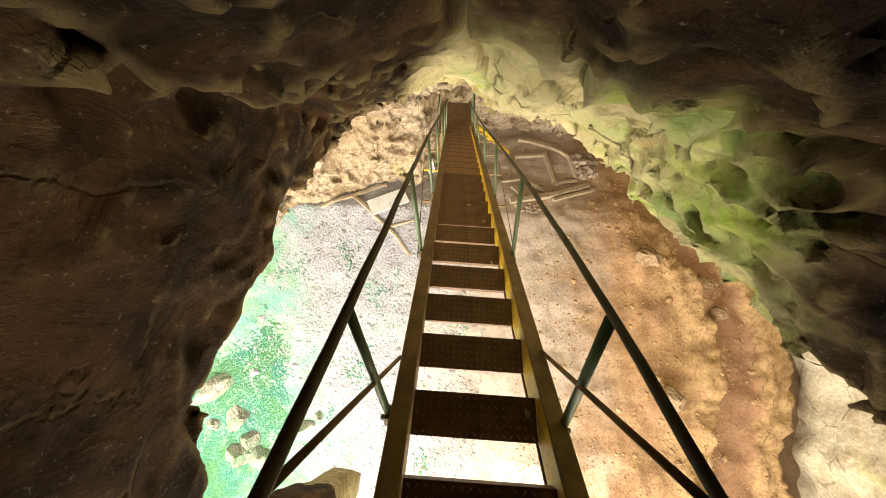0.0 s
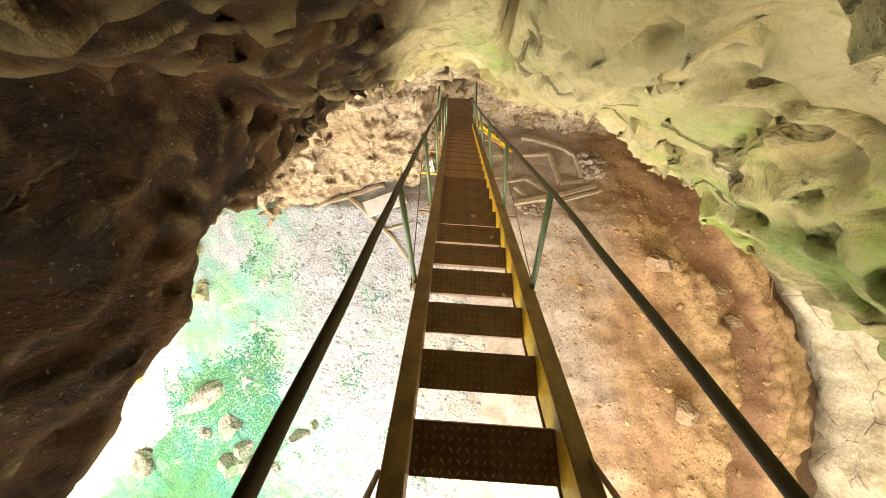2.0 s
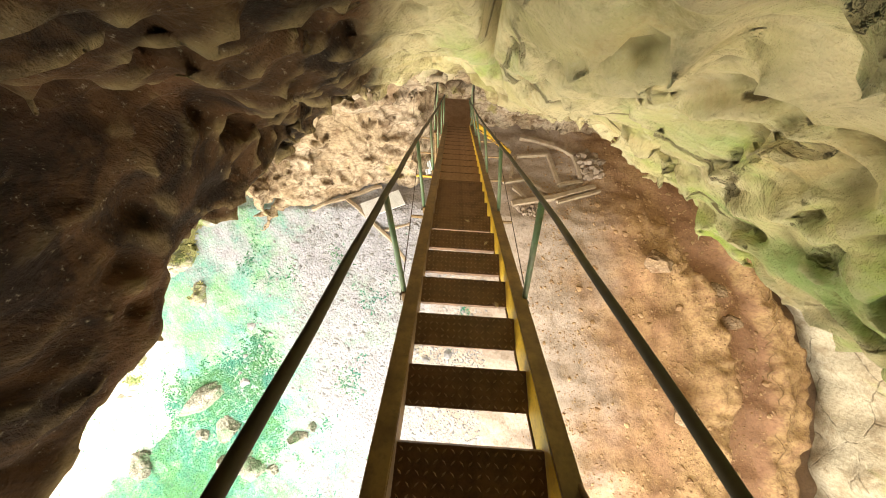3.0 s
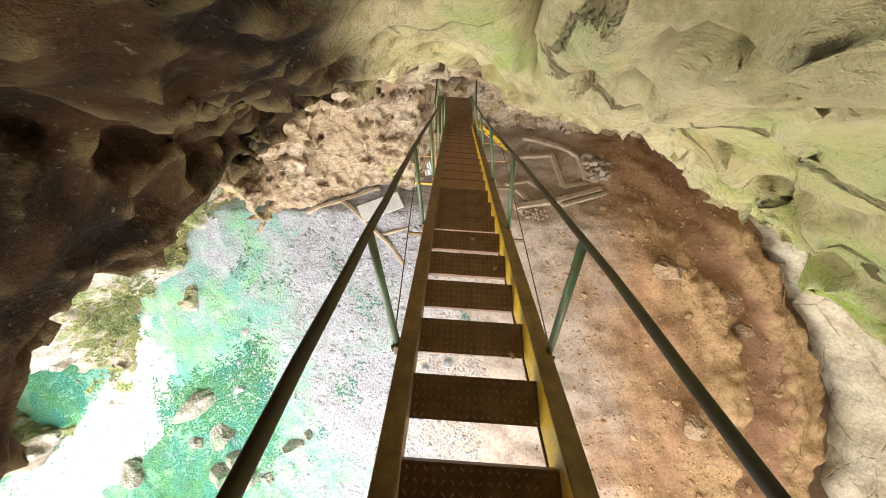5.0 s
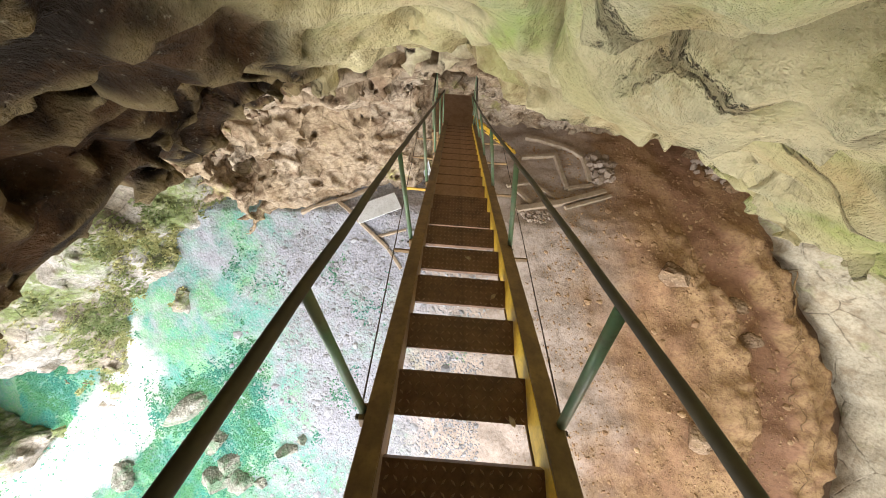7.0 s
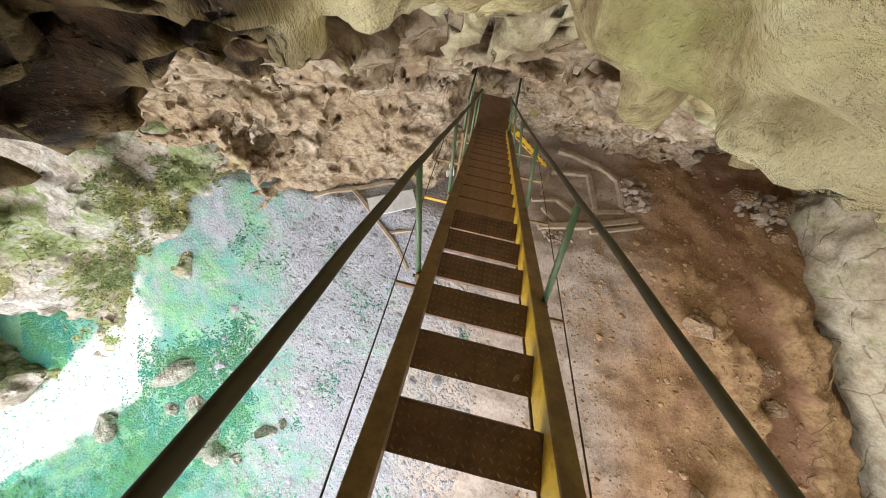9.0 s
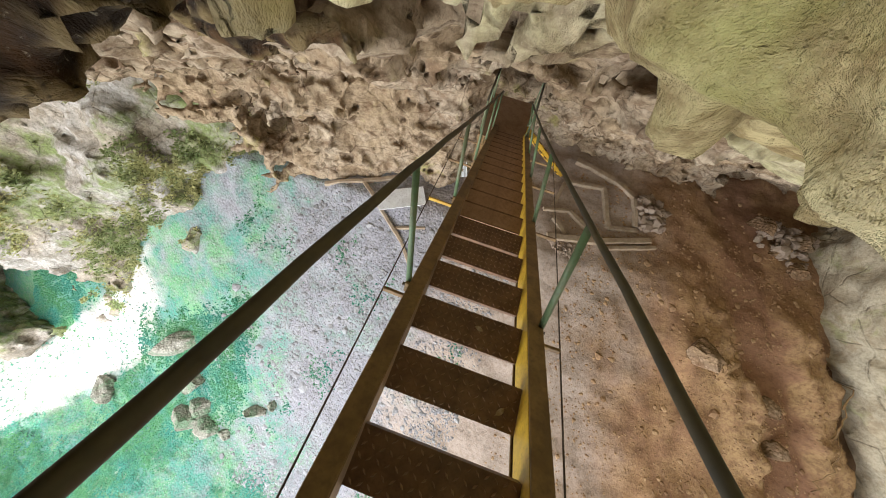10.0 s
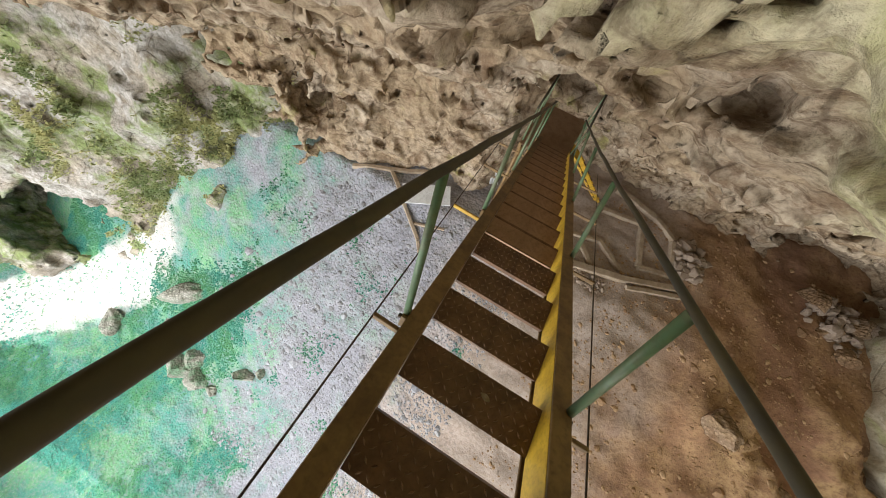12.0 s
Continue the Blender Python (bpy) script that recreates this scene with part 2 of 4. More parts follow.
    green = n.mix(n.step(n.noise(7, 6, 0.7), 0.5, 0.7, 0.0, 0.55), green, (0.02, 0.11, 0.085))
    c = n.mix(n.math("MULTIPLY", moss, 0.9), c, green)
    # scattered pale chips and dark gaps between them
    chip = n.cells(11.0, vec=n.mix(0.05, n.pos, n.noise(5.0, 3)))
    west = n.step(xw, 2.0, -1.0)
    c = n.mix(n.math("MULTIPLY", n.math("MULTIPLY", west, n.step(n.noise(1.6, 5), 0.42, 0.6)), n.step(chip, 0.30, 0.14, 0.0, 0.4)), c, (0.52, 0.53, 0.56))
    c = n.mix(n.math("MULTIPLY", n.math("MULTIPLY", n.step(chip, 0.5, 0.75, 0.0, 0.3), n.step(n.noise(2.4, 5), 0.45, 0.6)), n.step(xw, 6.0, 2.0)), c, (0.11, 0.105, 0.10))
    n.bump(n.math("MULTIPLY", n.math("SUBTRACT", 1.0, chip), west), 0.6, 0.05)
    n.bump(mid, 0.5, 0.12), n.bump(fine, 0.8, 0.03), n.bump(n.noise(40, 4), 0.5, 0.008)
    return n.done(c)


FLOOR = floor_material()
RUST = simple("rusted_plate", (0.20, 0.11, 0.06), (0.105, 0.058, 0.034), 9, 0.5, 0.35, 0.4, 0.003)
DUSTY = simple("dusty_rust", (0.36, 0.225, 0.135), (0.27, 0.16, 0.09), 5, 0.8, 0.05, 0.2, 0.002)
# worn lugs, coloured lighter to stand in for the highlights they catch
WORN_GLINT = simple("worn_lug_glint", (0.34, 0.205, 0.12), (0.22, 0.125, 0.07), 14, 0.4, 0.45, 0.2, 0.001)
STRINGER = simple("worn_brown_paint", (0.25, 0.155, 0.055), (0.14, 0.08, 0.032), 6, 0.55, 0.1, 0.3, 0.002)
YELLOW = simple("yellow_paint", (0.72, 0.47, 0.04), (0.50, 0.30, 0.03), 7, 0.5, 0.0, 0.2, 0.001)
GREEN = simple("green_paint", (0.11, 0.20, 0.10), (0.16, 0.17, 0.10), 6, 0.45, 0.1, 0.2, 0.001)
RAIL = simple("dark_rail", (0.05, 0.043, 0.03), (0.075, 0.06, 0.03), 6, 0.6, 0.1, 0.2, 0.001)
CABLE = simple("steel_cable", (0.10, 0.075, 0.05), (0.06, 0.04, 0.03), 20, 0.6, 0.5, 0.2, 0.001)
TIMBER = simple("weathered_timber", (0.42, 0.34, 0.25), (0.30, 0.23, 0.16), 5, 0.85, 0, 0.5, 0.004)
SLAB = simple("pale_sheet", (0.82, 0.86, 0.90), (0.70, 0.73, 0.76), 3, 0.6, 0, 0.2, 0.003)

# ---- numeric noise and surfaces ----
HASH = np.random.RandomState(7).permutation(512)
GRADS = np.random.RandomState(11).normal(size=(512, 3))
GRADS /= np.linalg.norm(GRADS, axis=1)[:, None]


def perlin(p, scale=1.0, shift=0.0):
    q = p * scale + shift
    i = np.floor(q).astype(np.int64)
    f = q - i
    u = f * f * f * (f * (f * 6 - 15) + 10)
    total = 0
    for dx in (0, 1):
        for dy in (0, 1):
            for dz in (0, 1):
                h = HASH[(HASH[(HASH[(i[:, 0] + dx) % 512] + i[:, 1] + dy) % 512] + i[:, 2] + dz) % 512]
                g = GRADS[h]
                d = g[:, 0] * (f[:, 0] - dx) + g[:, 1] * (f[:, 1] - dy) + g[:, 2] * (f[:, 2] - dz)
                w = (u[:, 0] if dx else 1 - u[:, 0]) * (u[:, 1] if dy else 1 - u[:, 1]) * (u[:, 2] if dz else 1 - u[:, 2])
                total = total + w * d
    return total


def smooth(a, b, x):
    t = np.clip((x - a) / (b - a), 0, 1)
    return t * t * (3 - 2 * t)


def bump2(x, y, cx, cy, r):
    return np.exp(-((x - cx) ** 2 + (y - cy) ** 2) / (r * r))


def east_foot(y):
    """Where the foot of the eastern wall runs."""
    return 10.9 + 2.05 * smooth(6.4, 0.6, y) - 0.5 * smooth(-0.5, -3.0, y)


def floor_height(x, y):
    k = 0.75 - 0.45 * smooth(-4, 4, x)
    z = 0.3 + k * np.minimum(y - 5, 0) + 0.12 * np.minimum(x + 3, 0)
    z = -8 + np.log1p(np.exp(2.0 * (z + 8))) / 2.0
    # earth bank, hummocks and the gully along the east wall
    z = z + 0.35 * bump2(x, y, 7.0, 3.6, 0.7) + 0.3 * bump2(x, y, 7.9, -1.0, 0.9) + 0.25 * bump2(x, y, 9.4, 2.9, 0.6)
    e = x - east_foot(y)
    south = smooth(6.5, 4.6, y)
    q = np.stack([x, y, np.zeros_like(x)], 1)
    lumps = np.clip(0.35 + 1.1 * perlin(q, 0.9, 3.7) + 0.9 * np.abs(perlin(q, 2.3, 8.1)), 0, 1)
    e = e + 0.5 * perlin(q, 0.6, 1.9) + 0.22 * perlin(q, 2.1, 5.3)
    z = z + south * (0.34 * lumps + 0.06) * smooth(-1.75, -1.45, e) * smooth(-0.55, -0.85, e) - 0.45 * south * smooth(-0.8, -0.5, e)
    z = z + south * (0.40 * lumps - 0.04) * smooth(-4.3, -3.7, e) * smooth(-2.9, -3.3, e) - 0.16 * south * smooth(-3.3, -2.8, e) * smooth(-1.5, -1.9, e)
    return z


# the western lip: its height, fall and edges, a hanging boss of rock and two hollows under it
WEST_LIP = (7.851, 0.066, -0.909, -1.235, 1.297, 0.972)
WEST_BOSS = ((-1.361, 1.171, 7.768), (0.318, 0.309, 0.251))
WEST_HOLLOWS = (((-1.641, 0.465, 6.719), (0.797, 0.461, 0.542)), ((-1.706, 0.737, 7.513), (0.218, 0.508, 0.306)))


def ellipsoid(p, c, r):
    q = (p - np.array(c)) / np.array(r)
    return (np.sqrt((q * q).sum(1)) - 1) * min(r)


def roof_height(x, y):
    """The sloping roof over the stairs, with the low lip of rock round the hole through which they come."""
    z = 9.05 - 0.8 * y - np.where(x > 0, 0.02, 0.035) * x * x
    # west of the ridge the roof lifts over a hollow
    z = z + 0.28 * np.maximum(x - 2.2, 0) * smooth(1.5, 3.5, y)
    d = (x + 7.2) * -0.8 + (y - 4.2) * 0.35
    z = z + 9.0 * smooth(0.3, 1.0, d)
    z = z + 0.5 * smooth(1.6, 0.7, np.abs(x)) * smooth(1.9, 3.2, y)
    tunnel = smooth(3.0, 2.2, np.abs(x)) * smooth(2.4, 1.6, y)
    z = np.where(y < -0.4, z + tunnel * 0.9 * (y + 0.4) ** 2, z)
    z = tunnel * z + (1 - tunnel) * np.minimum(z, 8.7)
    z = z - 0.26 * smooth(1.7, 1.25, y) * smooth(3.0, 1.6, np.abs(x))
    # eastern and western lips hang below the roof beside the stairs
    low_e = 8.05 - 0.45 * y
    h, fall, x0, x1, y0, y1 = WEST_LIP
    low_w = h - fall * smooth(0.0, 0.7, y) + 0.12 * smooth(-0.3, -0.8, y) - 0.3 * smooth(-0.9, -1.5, y)
    e = smooth(0.3, 1.25, x) * smooth(2.5, 1.6, x) * smooth(1.55, 0.95, y)
    w = smooth(x0, x1, x) * smooth(-2.3, -1.55, x) * smooth(y0, y1, y)
    z = z + e * (np.minimum(z, low_e) - z)
    z = z + w * (np.minimum(z, low_w) - z)
    return z - (3.6 - 1.2 * smooth(0.2, 1.0, x)) * smooth(-1.5, -2.3, y) * smooth(3.0, 2.2, np.abs(x))


def west_wall(p):
    d = (p[:, 0] + 6) * -0.515 + (p[:, 1] - 5) * 0.857
    g = (d - 0.9 - 0.45 * (p[:, 2] + 2.0) - 0.6 * smooth(0, 3, p[:, 2])) * 0.85
    b = np.abs(g) < 2.2
    g[b] += 1.3 * perlin(p[b], 0.38, 8.8) + 0.7 * perlin(p[b], 0.85, 3.1)
    q = (p - np.array((-19.0, -1.2, -5.9))) / np.array((4.2, 3.2, 2.7))
    return np.minimum(g, (np.sqrt((q * q).sum(1)) - 1) * 2.5)


def east_wall(p):
    g = (p[:, 0] - (east_foot(p[:, 1]) - 0.2 * (p[:, 2] + 1.2 - 1.4 * smooth(2.0, 6.0, p[:, 1])))) * 0.93
    q = (p - np.array((9.6, 9.6, 1.0))) / np.array((2.2, 1.6, 1.3))
    return np.minimum(g, (np.sqrt((q * q).sum(1)) - 1) * 1.3)


def roof(p):
    x, y, z = p.T
    g = (z - roof_height(x, y)) * 0.74
    # upright rock face behind the board and the landing
    face = y - (6.35 - 0.37 * np.maximum(-2.5 - x, 0) + 3.2 * smooth(-1.7, 0.9, x) + 0.12 * np.maximum(z - 3, 0))
    d = (x + 7.2) * -0.8 + (y - 4.2) * 0.35
    g = np.maximum(g, np.minimum(face, 0.16 * z - 0.1 - d))
    boss = np.clip(-ellipsoid(p, *WEST_BOSS), -1, 1)
    k = np.clip(0.5 + (boss - g) / 0.24, 0, 1)
    g = np.where(np.abs(boss) < 0.99, g + (boss - g) * k + 0.12 * k * (1 - k), g)
    for c, r in WEST_HOLLOWS:
        g = np.minimum(g, ellipsoid(p, c, r))
    # dark pocket in the face and a low hollow at the eastern end
    for c, r in (((-6.1, 5.15, 2.05), (1.05, 0.85, 1.0)), ((-0.17, 6.4, 4.3), (1.15, 1.45, 1.35)), ((9.3, 9.6, 1.0), (2.0, 1.4, 1.2))):
        q = (p - np.array(c)) / np.array(r)
        g = np.minimum(g, (np.sqrt((q * q).sum(1)) - 1) * min(r))
    # rift in the roof that lets the sun in
    along = (x + 17.3) * -0.72 + (y + 3.9) * -0.70
    aside = (x + 17.3) * 0.70 + (y + 3.9) * -0.72
    wide = 1.0 * smooth(-0.4, 0.5, along) + 1.3 * smooth(0.0, 6.0, along) + 0.2 * np.sin(along * 2.1) + 0.12 * np.sin(along * 5.3)
    rift = np.where((z > 5) & (along > -1), np.abs(aside + 0.5) - wide, 9.0)
    return np.minimum(g, rift)


def crag(p):
    x, y, z = p.T
    # the western lip is deeply scalloped, the eastern one smoother, the far roof rubbly
    near = smooth(3.2, 2.4, np.abs(x)) * smooth(2.4, 1.2, y) * smooth(5.6, 6.4, z)
    left = smooth(-0.35, -0.9, x)
    far = (1 - near)
    calm = 1 - 0.75 * smooth(-0.4, 0.5, 2.7 + 0.55 * x - y)
    warp = p + 0.25 * np.stack([perlin(p, 1.3, 5.1), perlin(p, 1.3, 9.4), perlin(p, 1.3, 2.2)], 1)
    n = (0.08 * near + 0.3 * far) * perlin(p, 1.1)
    close, away = near > 0, far > 0

    def on(mask, q, f, shift):
        out = np.zeros(len(q))
        out[mask] = perlin(q[mask], f, shift)
        return out

    ridge = lambda f, s, m: 0.3 - np.abs(on(m, warp, f, s)) * 1.9
    n = n + near * (0.06 + 0.12 * left * smooth(1.2, 0.7, y)) * ridge(2.2, 3.3, close) + near * (0.07 + 0.10 * left) * ridge(5.0, 7.7, close) + near * (0.045 + 0.02 * left) * (ridge(9.5, 4.9, close) + on(close, p, 14.0, 1.7))
    n = n + far * calm * (0.38 * ridge(0.9, 3.3, away) + 0.30 * ridge(2.3, 7.7, away) + 0.17 * ridge(4.6, 2.9, away) + 0.10 * on(away, p, 9.0, 1.7) * 1.6)
    # tilted beds stand out as ledges
    bed = (z + 0.3 * y - 0.15 * x) * 1.5 + 0.9 * on(away, p, 0.7, 4.4)
    bed = bed - np.floor(bed)
    n = n + far * 0.16 * smooth(1.2, 2.6, y) * (np.where(bed < 0.8, bed / 0.8, (1 - bed) / 0.2) - 0.4)
    # flat plates and steps on the smooth rock over the stairs
    plate = on(close, p, 2.6, 6.1) * 3.5
    saw = plate - np.floor(plate)
    return n + near * (1 - left) * 0.085 * np.where(saw < 0.75, saw / 0.75, (1 - saw) / 0.25)


EYES = np.array([r[1:4] for r in ROWS])


def clear_walk(p, g):
    """Keeps head room along the stairs."""
    a, b = EYES[0] + np.array((0, -1.2, 0.75)), EYES[-1]
    t = np.clip(((p - a) @ (b - a)) / ((b - a) @ (b - a)), 0, 1)
    d = np.linalg.norm(p - (a + t[:, None] * (b - a)), axis=1)
    near = d < 0.9
    hollow = d - 0.3
    hollow[near] += 0.07 * perlin(p[near], 3.4, 2.6) + 0.03 * perlin(p[near], 8.0, 6.3)
    # rubbly west of the cleft, flat plates east of it
    q = p[near] + 0.1 * perlin(p[near], 2.0, 5.5)[:, None]
    rubble = smooth(0.06, -0.06, q[:, 0] + 0.1 - 0.25 * (q[:, 1] - 0.45)) * smooth(-0.1, 0.5, q[:, 1])
    hollow[near] += (0.03 + 0.07 * rubble) * (0.3 - 1.9 * np.abs(perlin(q, 4.3, 3.9))) + (0.015 + 0.04 * rubble) * (0.3 - 1.9 * np.abs(perlin(q, 9.5, 7.1)))
    h = np.clip(0.5 + (g - hollow) / 0.5, 0, 1)
    return np.minimum(g + (hollow - g) * h - 0.25 * h * (1 - h), d - 0.17)


def rock_field(p):
    parts = np.stack([roof(p), west_wall(p), east_wall(p)])
    g = parts.max(0)
    band = np.abs(g) < 0.9
    g[band] += crag(p[band])
    g = clear_walk(p, g)
    # a narrow cleft splits the rock over the stairs
    x, y = p[:, 0], p[:, 1]
    slot = np.abs(x + 0.1 - 0.25 * (y - 0.45) + 0.02 * np.sin(y * 11)) - 0.027
    slot = np.maximum(slot, np.maximum(np.abs(y - 0.35) - 0.62, np.abs(p[:, 2] - 8.6) - 0.9))
    return np.minimum(g, np.maximum(slot, g - 0.45)), parts.argmax(0)


def surface_net(lo, hi, cell, skip=None):
    """A smooth mesh of the zero surface of rock_field on a regular grid."""
    n = [int(round((h - l) / cell)) + 1 for l, h in zip(lo, hi)]
    ax = [l + cell * np.arange(k) for l, k in zip(lo, n)]
    grid = np.stack(np.meshgrid(*ax, indexing="ij"), -1).reshape(-1, 3)
    field, kind = np.empty(len(grid)), np.empty(len(grid), np.int8)
    for i in range(0, len(grid), 400000):
        field[i:i + 400000], kind[i:i + 400000] = rock_field(grid[i:i + 400000])
    f, kind = field.reshape(n), kind.reshape(n)
    corners = [(a, b, c) for a in (0, 1) for b in (0, 1) for c in (0, 1)]
    cut = lambda v, a, b, c: v[a:n[0] - 1 + a, b:n[1] - 1 + b, c:n[2] - 1 + c]
    inside = sum((cut(f, *c) > 0).astype(np.int8) for c in corners)
    active = (inside > 0) & (inside < 8)
    idx = np.argwhere(active)
    number = -np.ones(active.shape, np.int64)
    number[active] = np.arange(len(idx))
    total, count = np.zeros((len(idx), 3)), np.zeros(len(idx))
    for a in range(8):
        for b in range(a + 1, 8):
            ca, cb = np.array(corners[a]), np.array(corners[b])
            if np.abs(ca - cb).sum() != 1:
                continue
            fa, fb = f[tuple((idx + ca).T)], f[tuple((idx + cb).T)]
            cross = (fa > 0) != (fb > 0)
            t = np.where(cross, fa / np.where(cross, fa - fb, 1), 0)
            total += np.where(cross[:, None], ca + t[:, None] * (cb - ca), 0)
            count += cross
    verts = np.array(lo) + cell * (idx + total / count[:, None])
    faces = []
    for k in range(3):
        u, v = [d for d in range(3) if d != k]
        step = np.zeros(3, int)
        step[k] = 1
        a = f[tuple(slice(0, n[d] - (1 if d == k else 0)) for d in range(3))]
        b = f[tuple(slice(1, None) if d == k else slice(None) for d in range(3))]
        e = np.argwhere((a > 0) != (b > 0))
        e = e[(e[:, u] > 0) & (e[:, v] > 0) & (e[:, u] < n[u] - 1) & (e[:, v] < n[v] - 1)]
        rising = b[tuple(e.T)] > 0
        ring = []
        for du, dv in ((-1, -1), (0, -1), (0, 0), (-1, 0)):
            o = e.copy()
            o[:, u] += du
            o[:, v] += dv
            ring.append(number[tuple(o.T)])
        q = np.stack(ring, 1)
        flip = rising if k != 1 else ~rising
        q[flip] = q[flip][:, ::-1]
        faces.append(q)
    faces = np.concatenate(faces)
    label = kind[tuple(idx.T)][faces[:, 0]]
    if skip is not None:
        mid = verts[faces].mean(1)
        faces, label = (lambda keep: (faces[keep], label[keep]))(~np.all((mid > skip[0]) & (mid < skip[1]), axis=1))
    return verts, faces, label


def largest_pieces(verts, faces, share=0.02):
    """Drops loose crumbs, so that no rock hangs in the air."""
    label = np.arange(len(verts))
    while True:
        low = label[faces].min(1)
        nxt = label.copy()
        for k in range(4):
            np.minimum.at(nxt, faces[:, k], low)
        nxt = nxt[nxt]
        if (nxt == label).all():
            break
        label = nxt
    root = label[faces[:, 0]]
    count = np.bincount(root, minlength=len(verts))
    return faces[count[root] > share * len(faces)]


def mesh_object(name, verts, faces, material, smooth_shade=True):
    used, flat = np.unique(faces, return_inverse=True)
    me = bpy.data.meshes.new(name)
    me.from_pydata(verts[used].tolist(), [], flat.reshape(faces.shape).tolist())
    me.materials.append(material)
    me.polygons.foreach_set("use_smooth", np.full(len(me.polygons), smooth_shade))
    me.update()
    return new(name, me)


# ---- the cave ----
NEAR = (np.array((-3.0, -2.6, 5.6)), np.array((2.6, 2.2, 10.6)))
v, f, k = surface_net(NEAR[0], NEAR[1], 0.033)
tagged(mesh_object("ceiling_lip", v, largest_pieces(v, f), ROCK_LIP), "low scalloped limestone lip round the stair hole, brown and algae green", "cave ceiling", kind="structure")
MID = (np.array((-8.6, 1.9, -0.8)), np.array((7.0, 10.4, 7.8)))
v, f, k = surface_net(MID[0], MID[1], 0.075, (NEAR[0] + 0.05, NEAR[1] - 0.05))
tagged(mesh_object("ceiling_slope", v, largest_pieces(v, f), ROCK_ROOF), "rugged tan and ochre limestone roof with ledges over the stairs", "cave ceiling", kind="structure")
v, f, k = surface_net((-26.0, -12.0, -9.0), (14.1, 12.0, 9.6), 0.15, (NEAR[0] + 0.12, NEAR[1] - 0.12))
mid = v[f].mean(1)
out = ~np.all((mid > MID[0] + 0.15) & (mid < MID[1] - 0.15), axis=1)
f, k = f[out], k[out]
for j, (name, material, label) in enumerate((
        ("ceiling", ROCK_ROOF, "rugged tan limestone cave roof sloping down over the stairs"),
        ("wall_west", ROCK_WEST, "grey limestone cave wall with moss and a low arched hollow"),
        ("wall_east", ROCK_EAST, "smooth pale limestone cave wall rising from the earth floor"))):
    if j == 1:
        west_spots = v[f[k == 1]].mean(1)
    if (k == j).any():
        tagged(mesh_object(name, v, f[k == j], material), label, "cave wall", kind="structure")


def ground():
    xs, ys = np.arange(-27, 14.4, 0.1), np.arange(-12.5, 12.1, 0.1)
    gx, gy = np.meshgrid(xs, ys, indexing="ij")
    p = np.stack([gx.ravel(), gy.ravel(), np.zeros(gx.size)], 1)
    z = floor_height(p[:, 0], p[:, 1])
    z = z + 0.22 * perlin(p, 0.7) + 0.12 * perlin(p, 1.9, 4.0) + 0.06 * np.abs(perlin(p, 4.0, 9.0)) + 0.03 * perlin(p, 8.0, 2.0)
    p[:, 2] = z
    ny = len(ys)
    i = (np.arange(len(xs) - 1)[:, None] * ny + np.arange(ny - 1)[None]).ravel()
    return p, np.stack([i, i + ny, i + ny + 1, i + 1], 1)


gv, gf = ground()
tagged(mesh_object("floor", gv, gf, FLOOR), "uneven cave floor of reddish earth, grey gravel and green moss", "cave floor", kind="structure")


def floor_z(x, y):
    p = np.array([[x, y, 0.0]])
    z = floor_height(p[:, 0], p[:, 1]) + 0.22 * perlin(p, 0.7) + 0.12 * perlin(p, 1.9, 4.0) + 0.06 * np.abs(perlin(p, 4.0, 9.0)) + 0.03 * perlin(p, 8.0, 2.0)
    return float(z[0])


# ---- building helpers ----


def link_mesh(name, bm, material, shade=False):
    me = bpy.data.meshes.new(name)
    bmesh.ops.recalc_face_normals(bm, faces=bm.faces)
    bm.to_mesh(me)
    bm.free()
    me.materials.append(material)
    me.polygons.foreach_set("use_smooth", np.full(len(me.polygons), shade))
    return me


def part(name, bm, material, parent, label="", shade=False):
    ob = new(name, bm if isinstance(bm, bpy.types.Mesh) else link_mesh(name, bm, material, shade))
    ob.parent = parent
    return tagged(ob, label)


def box(bm, x0, x1, y0, y1, z0, z1, bevel=0.0, m=None):
    made = bmesh.ops.create_cube(bm, size=1.0)["verts"]
    bmesh.ops.scale(bm, vec=(x1 - x0, y1 - y0, z1 - z0), verts=made)
    bmesh.ops.translate(bm, vec=((x0 + x1) / 2, (y0 + y1) / 2, (z0 + z1) / 2), verts=made)
    if bevel:
        edges = list({e for w in made for e in w.link_edges})
        out = bmesh.ops.bevel(bm, geom=edges, offset=bevel, segments=1, affect="EDGES")
        made = out["verts"] + [w for w in made if w.is_valid]
    if m is not None:
        bmesh.ops.transform(bm, matrix=m, verts=list({w for w in made if w.is_valid}))
    return bm


def tube(bm, a, b, r, sides=12):
    a, b = Vector(a), Vector(b)
    m = Matrix.Translation((a + b) / 2) @ (b - a).to_track_quat("Z", "Y").to_matrix().to_4x4()
    bmesh.ops.create_cone(bm, cap_ends=True, segments=sides, radius1=r, radius2=r, depth=(b - a).length, matrix=m)
    return bm


def beam_between(bm, a, b, w, h, bevel=0.004):
    a, b = Vector(a), Vector(b)
    d = b - a
    side = d.cross(Vector((0, 0, 1))).normalized()
    up = side.cross(d).normalized()
    m = Matrix((side, d.normalized(), up)).transposed().to_4x4()
    m.translation = (a + b) / 2
    return box(bm, -w / 2, w / 2, -d.length / 2, d.length / 2, -h / 2, h / 2, bevel, m)


# unseen slabs, added above and behind the stair head to block sun and sky
bm = bmesh.new()
box(bm, -6.0, 5.0, -5.0, 2.2, 10.62, 10.95)
box(bm, -4.0, 3.6, -3.0, -2.66, 8.0, 10.6)
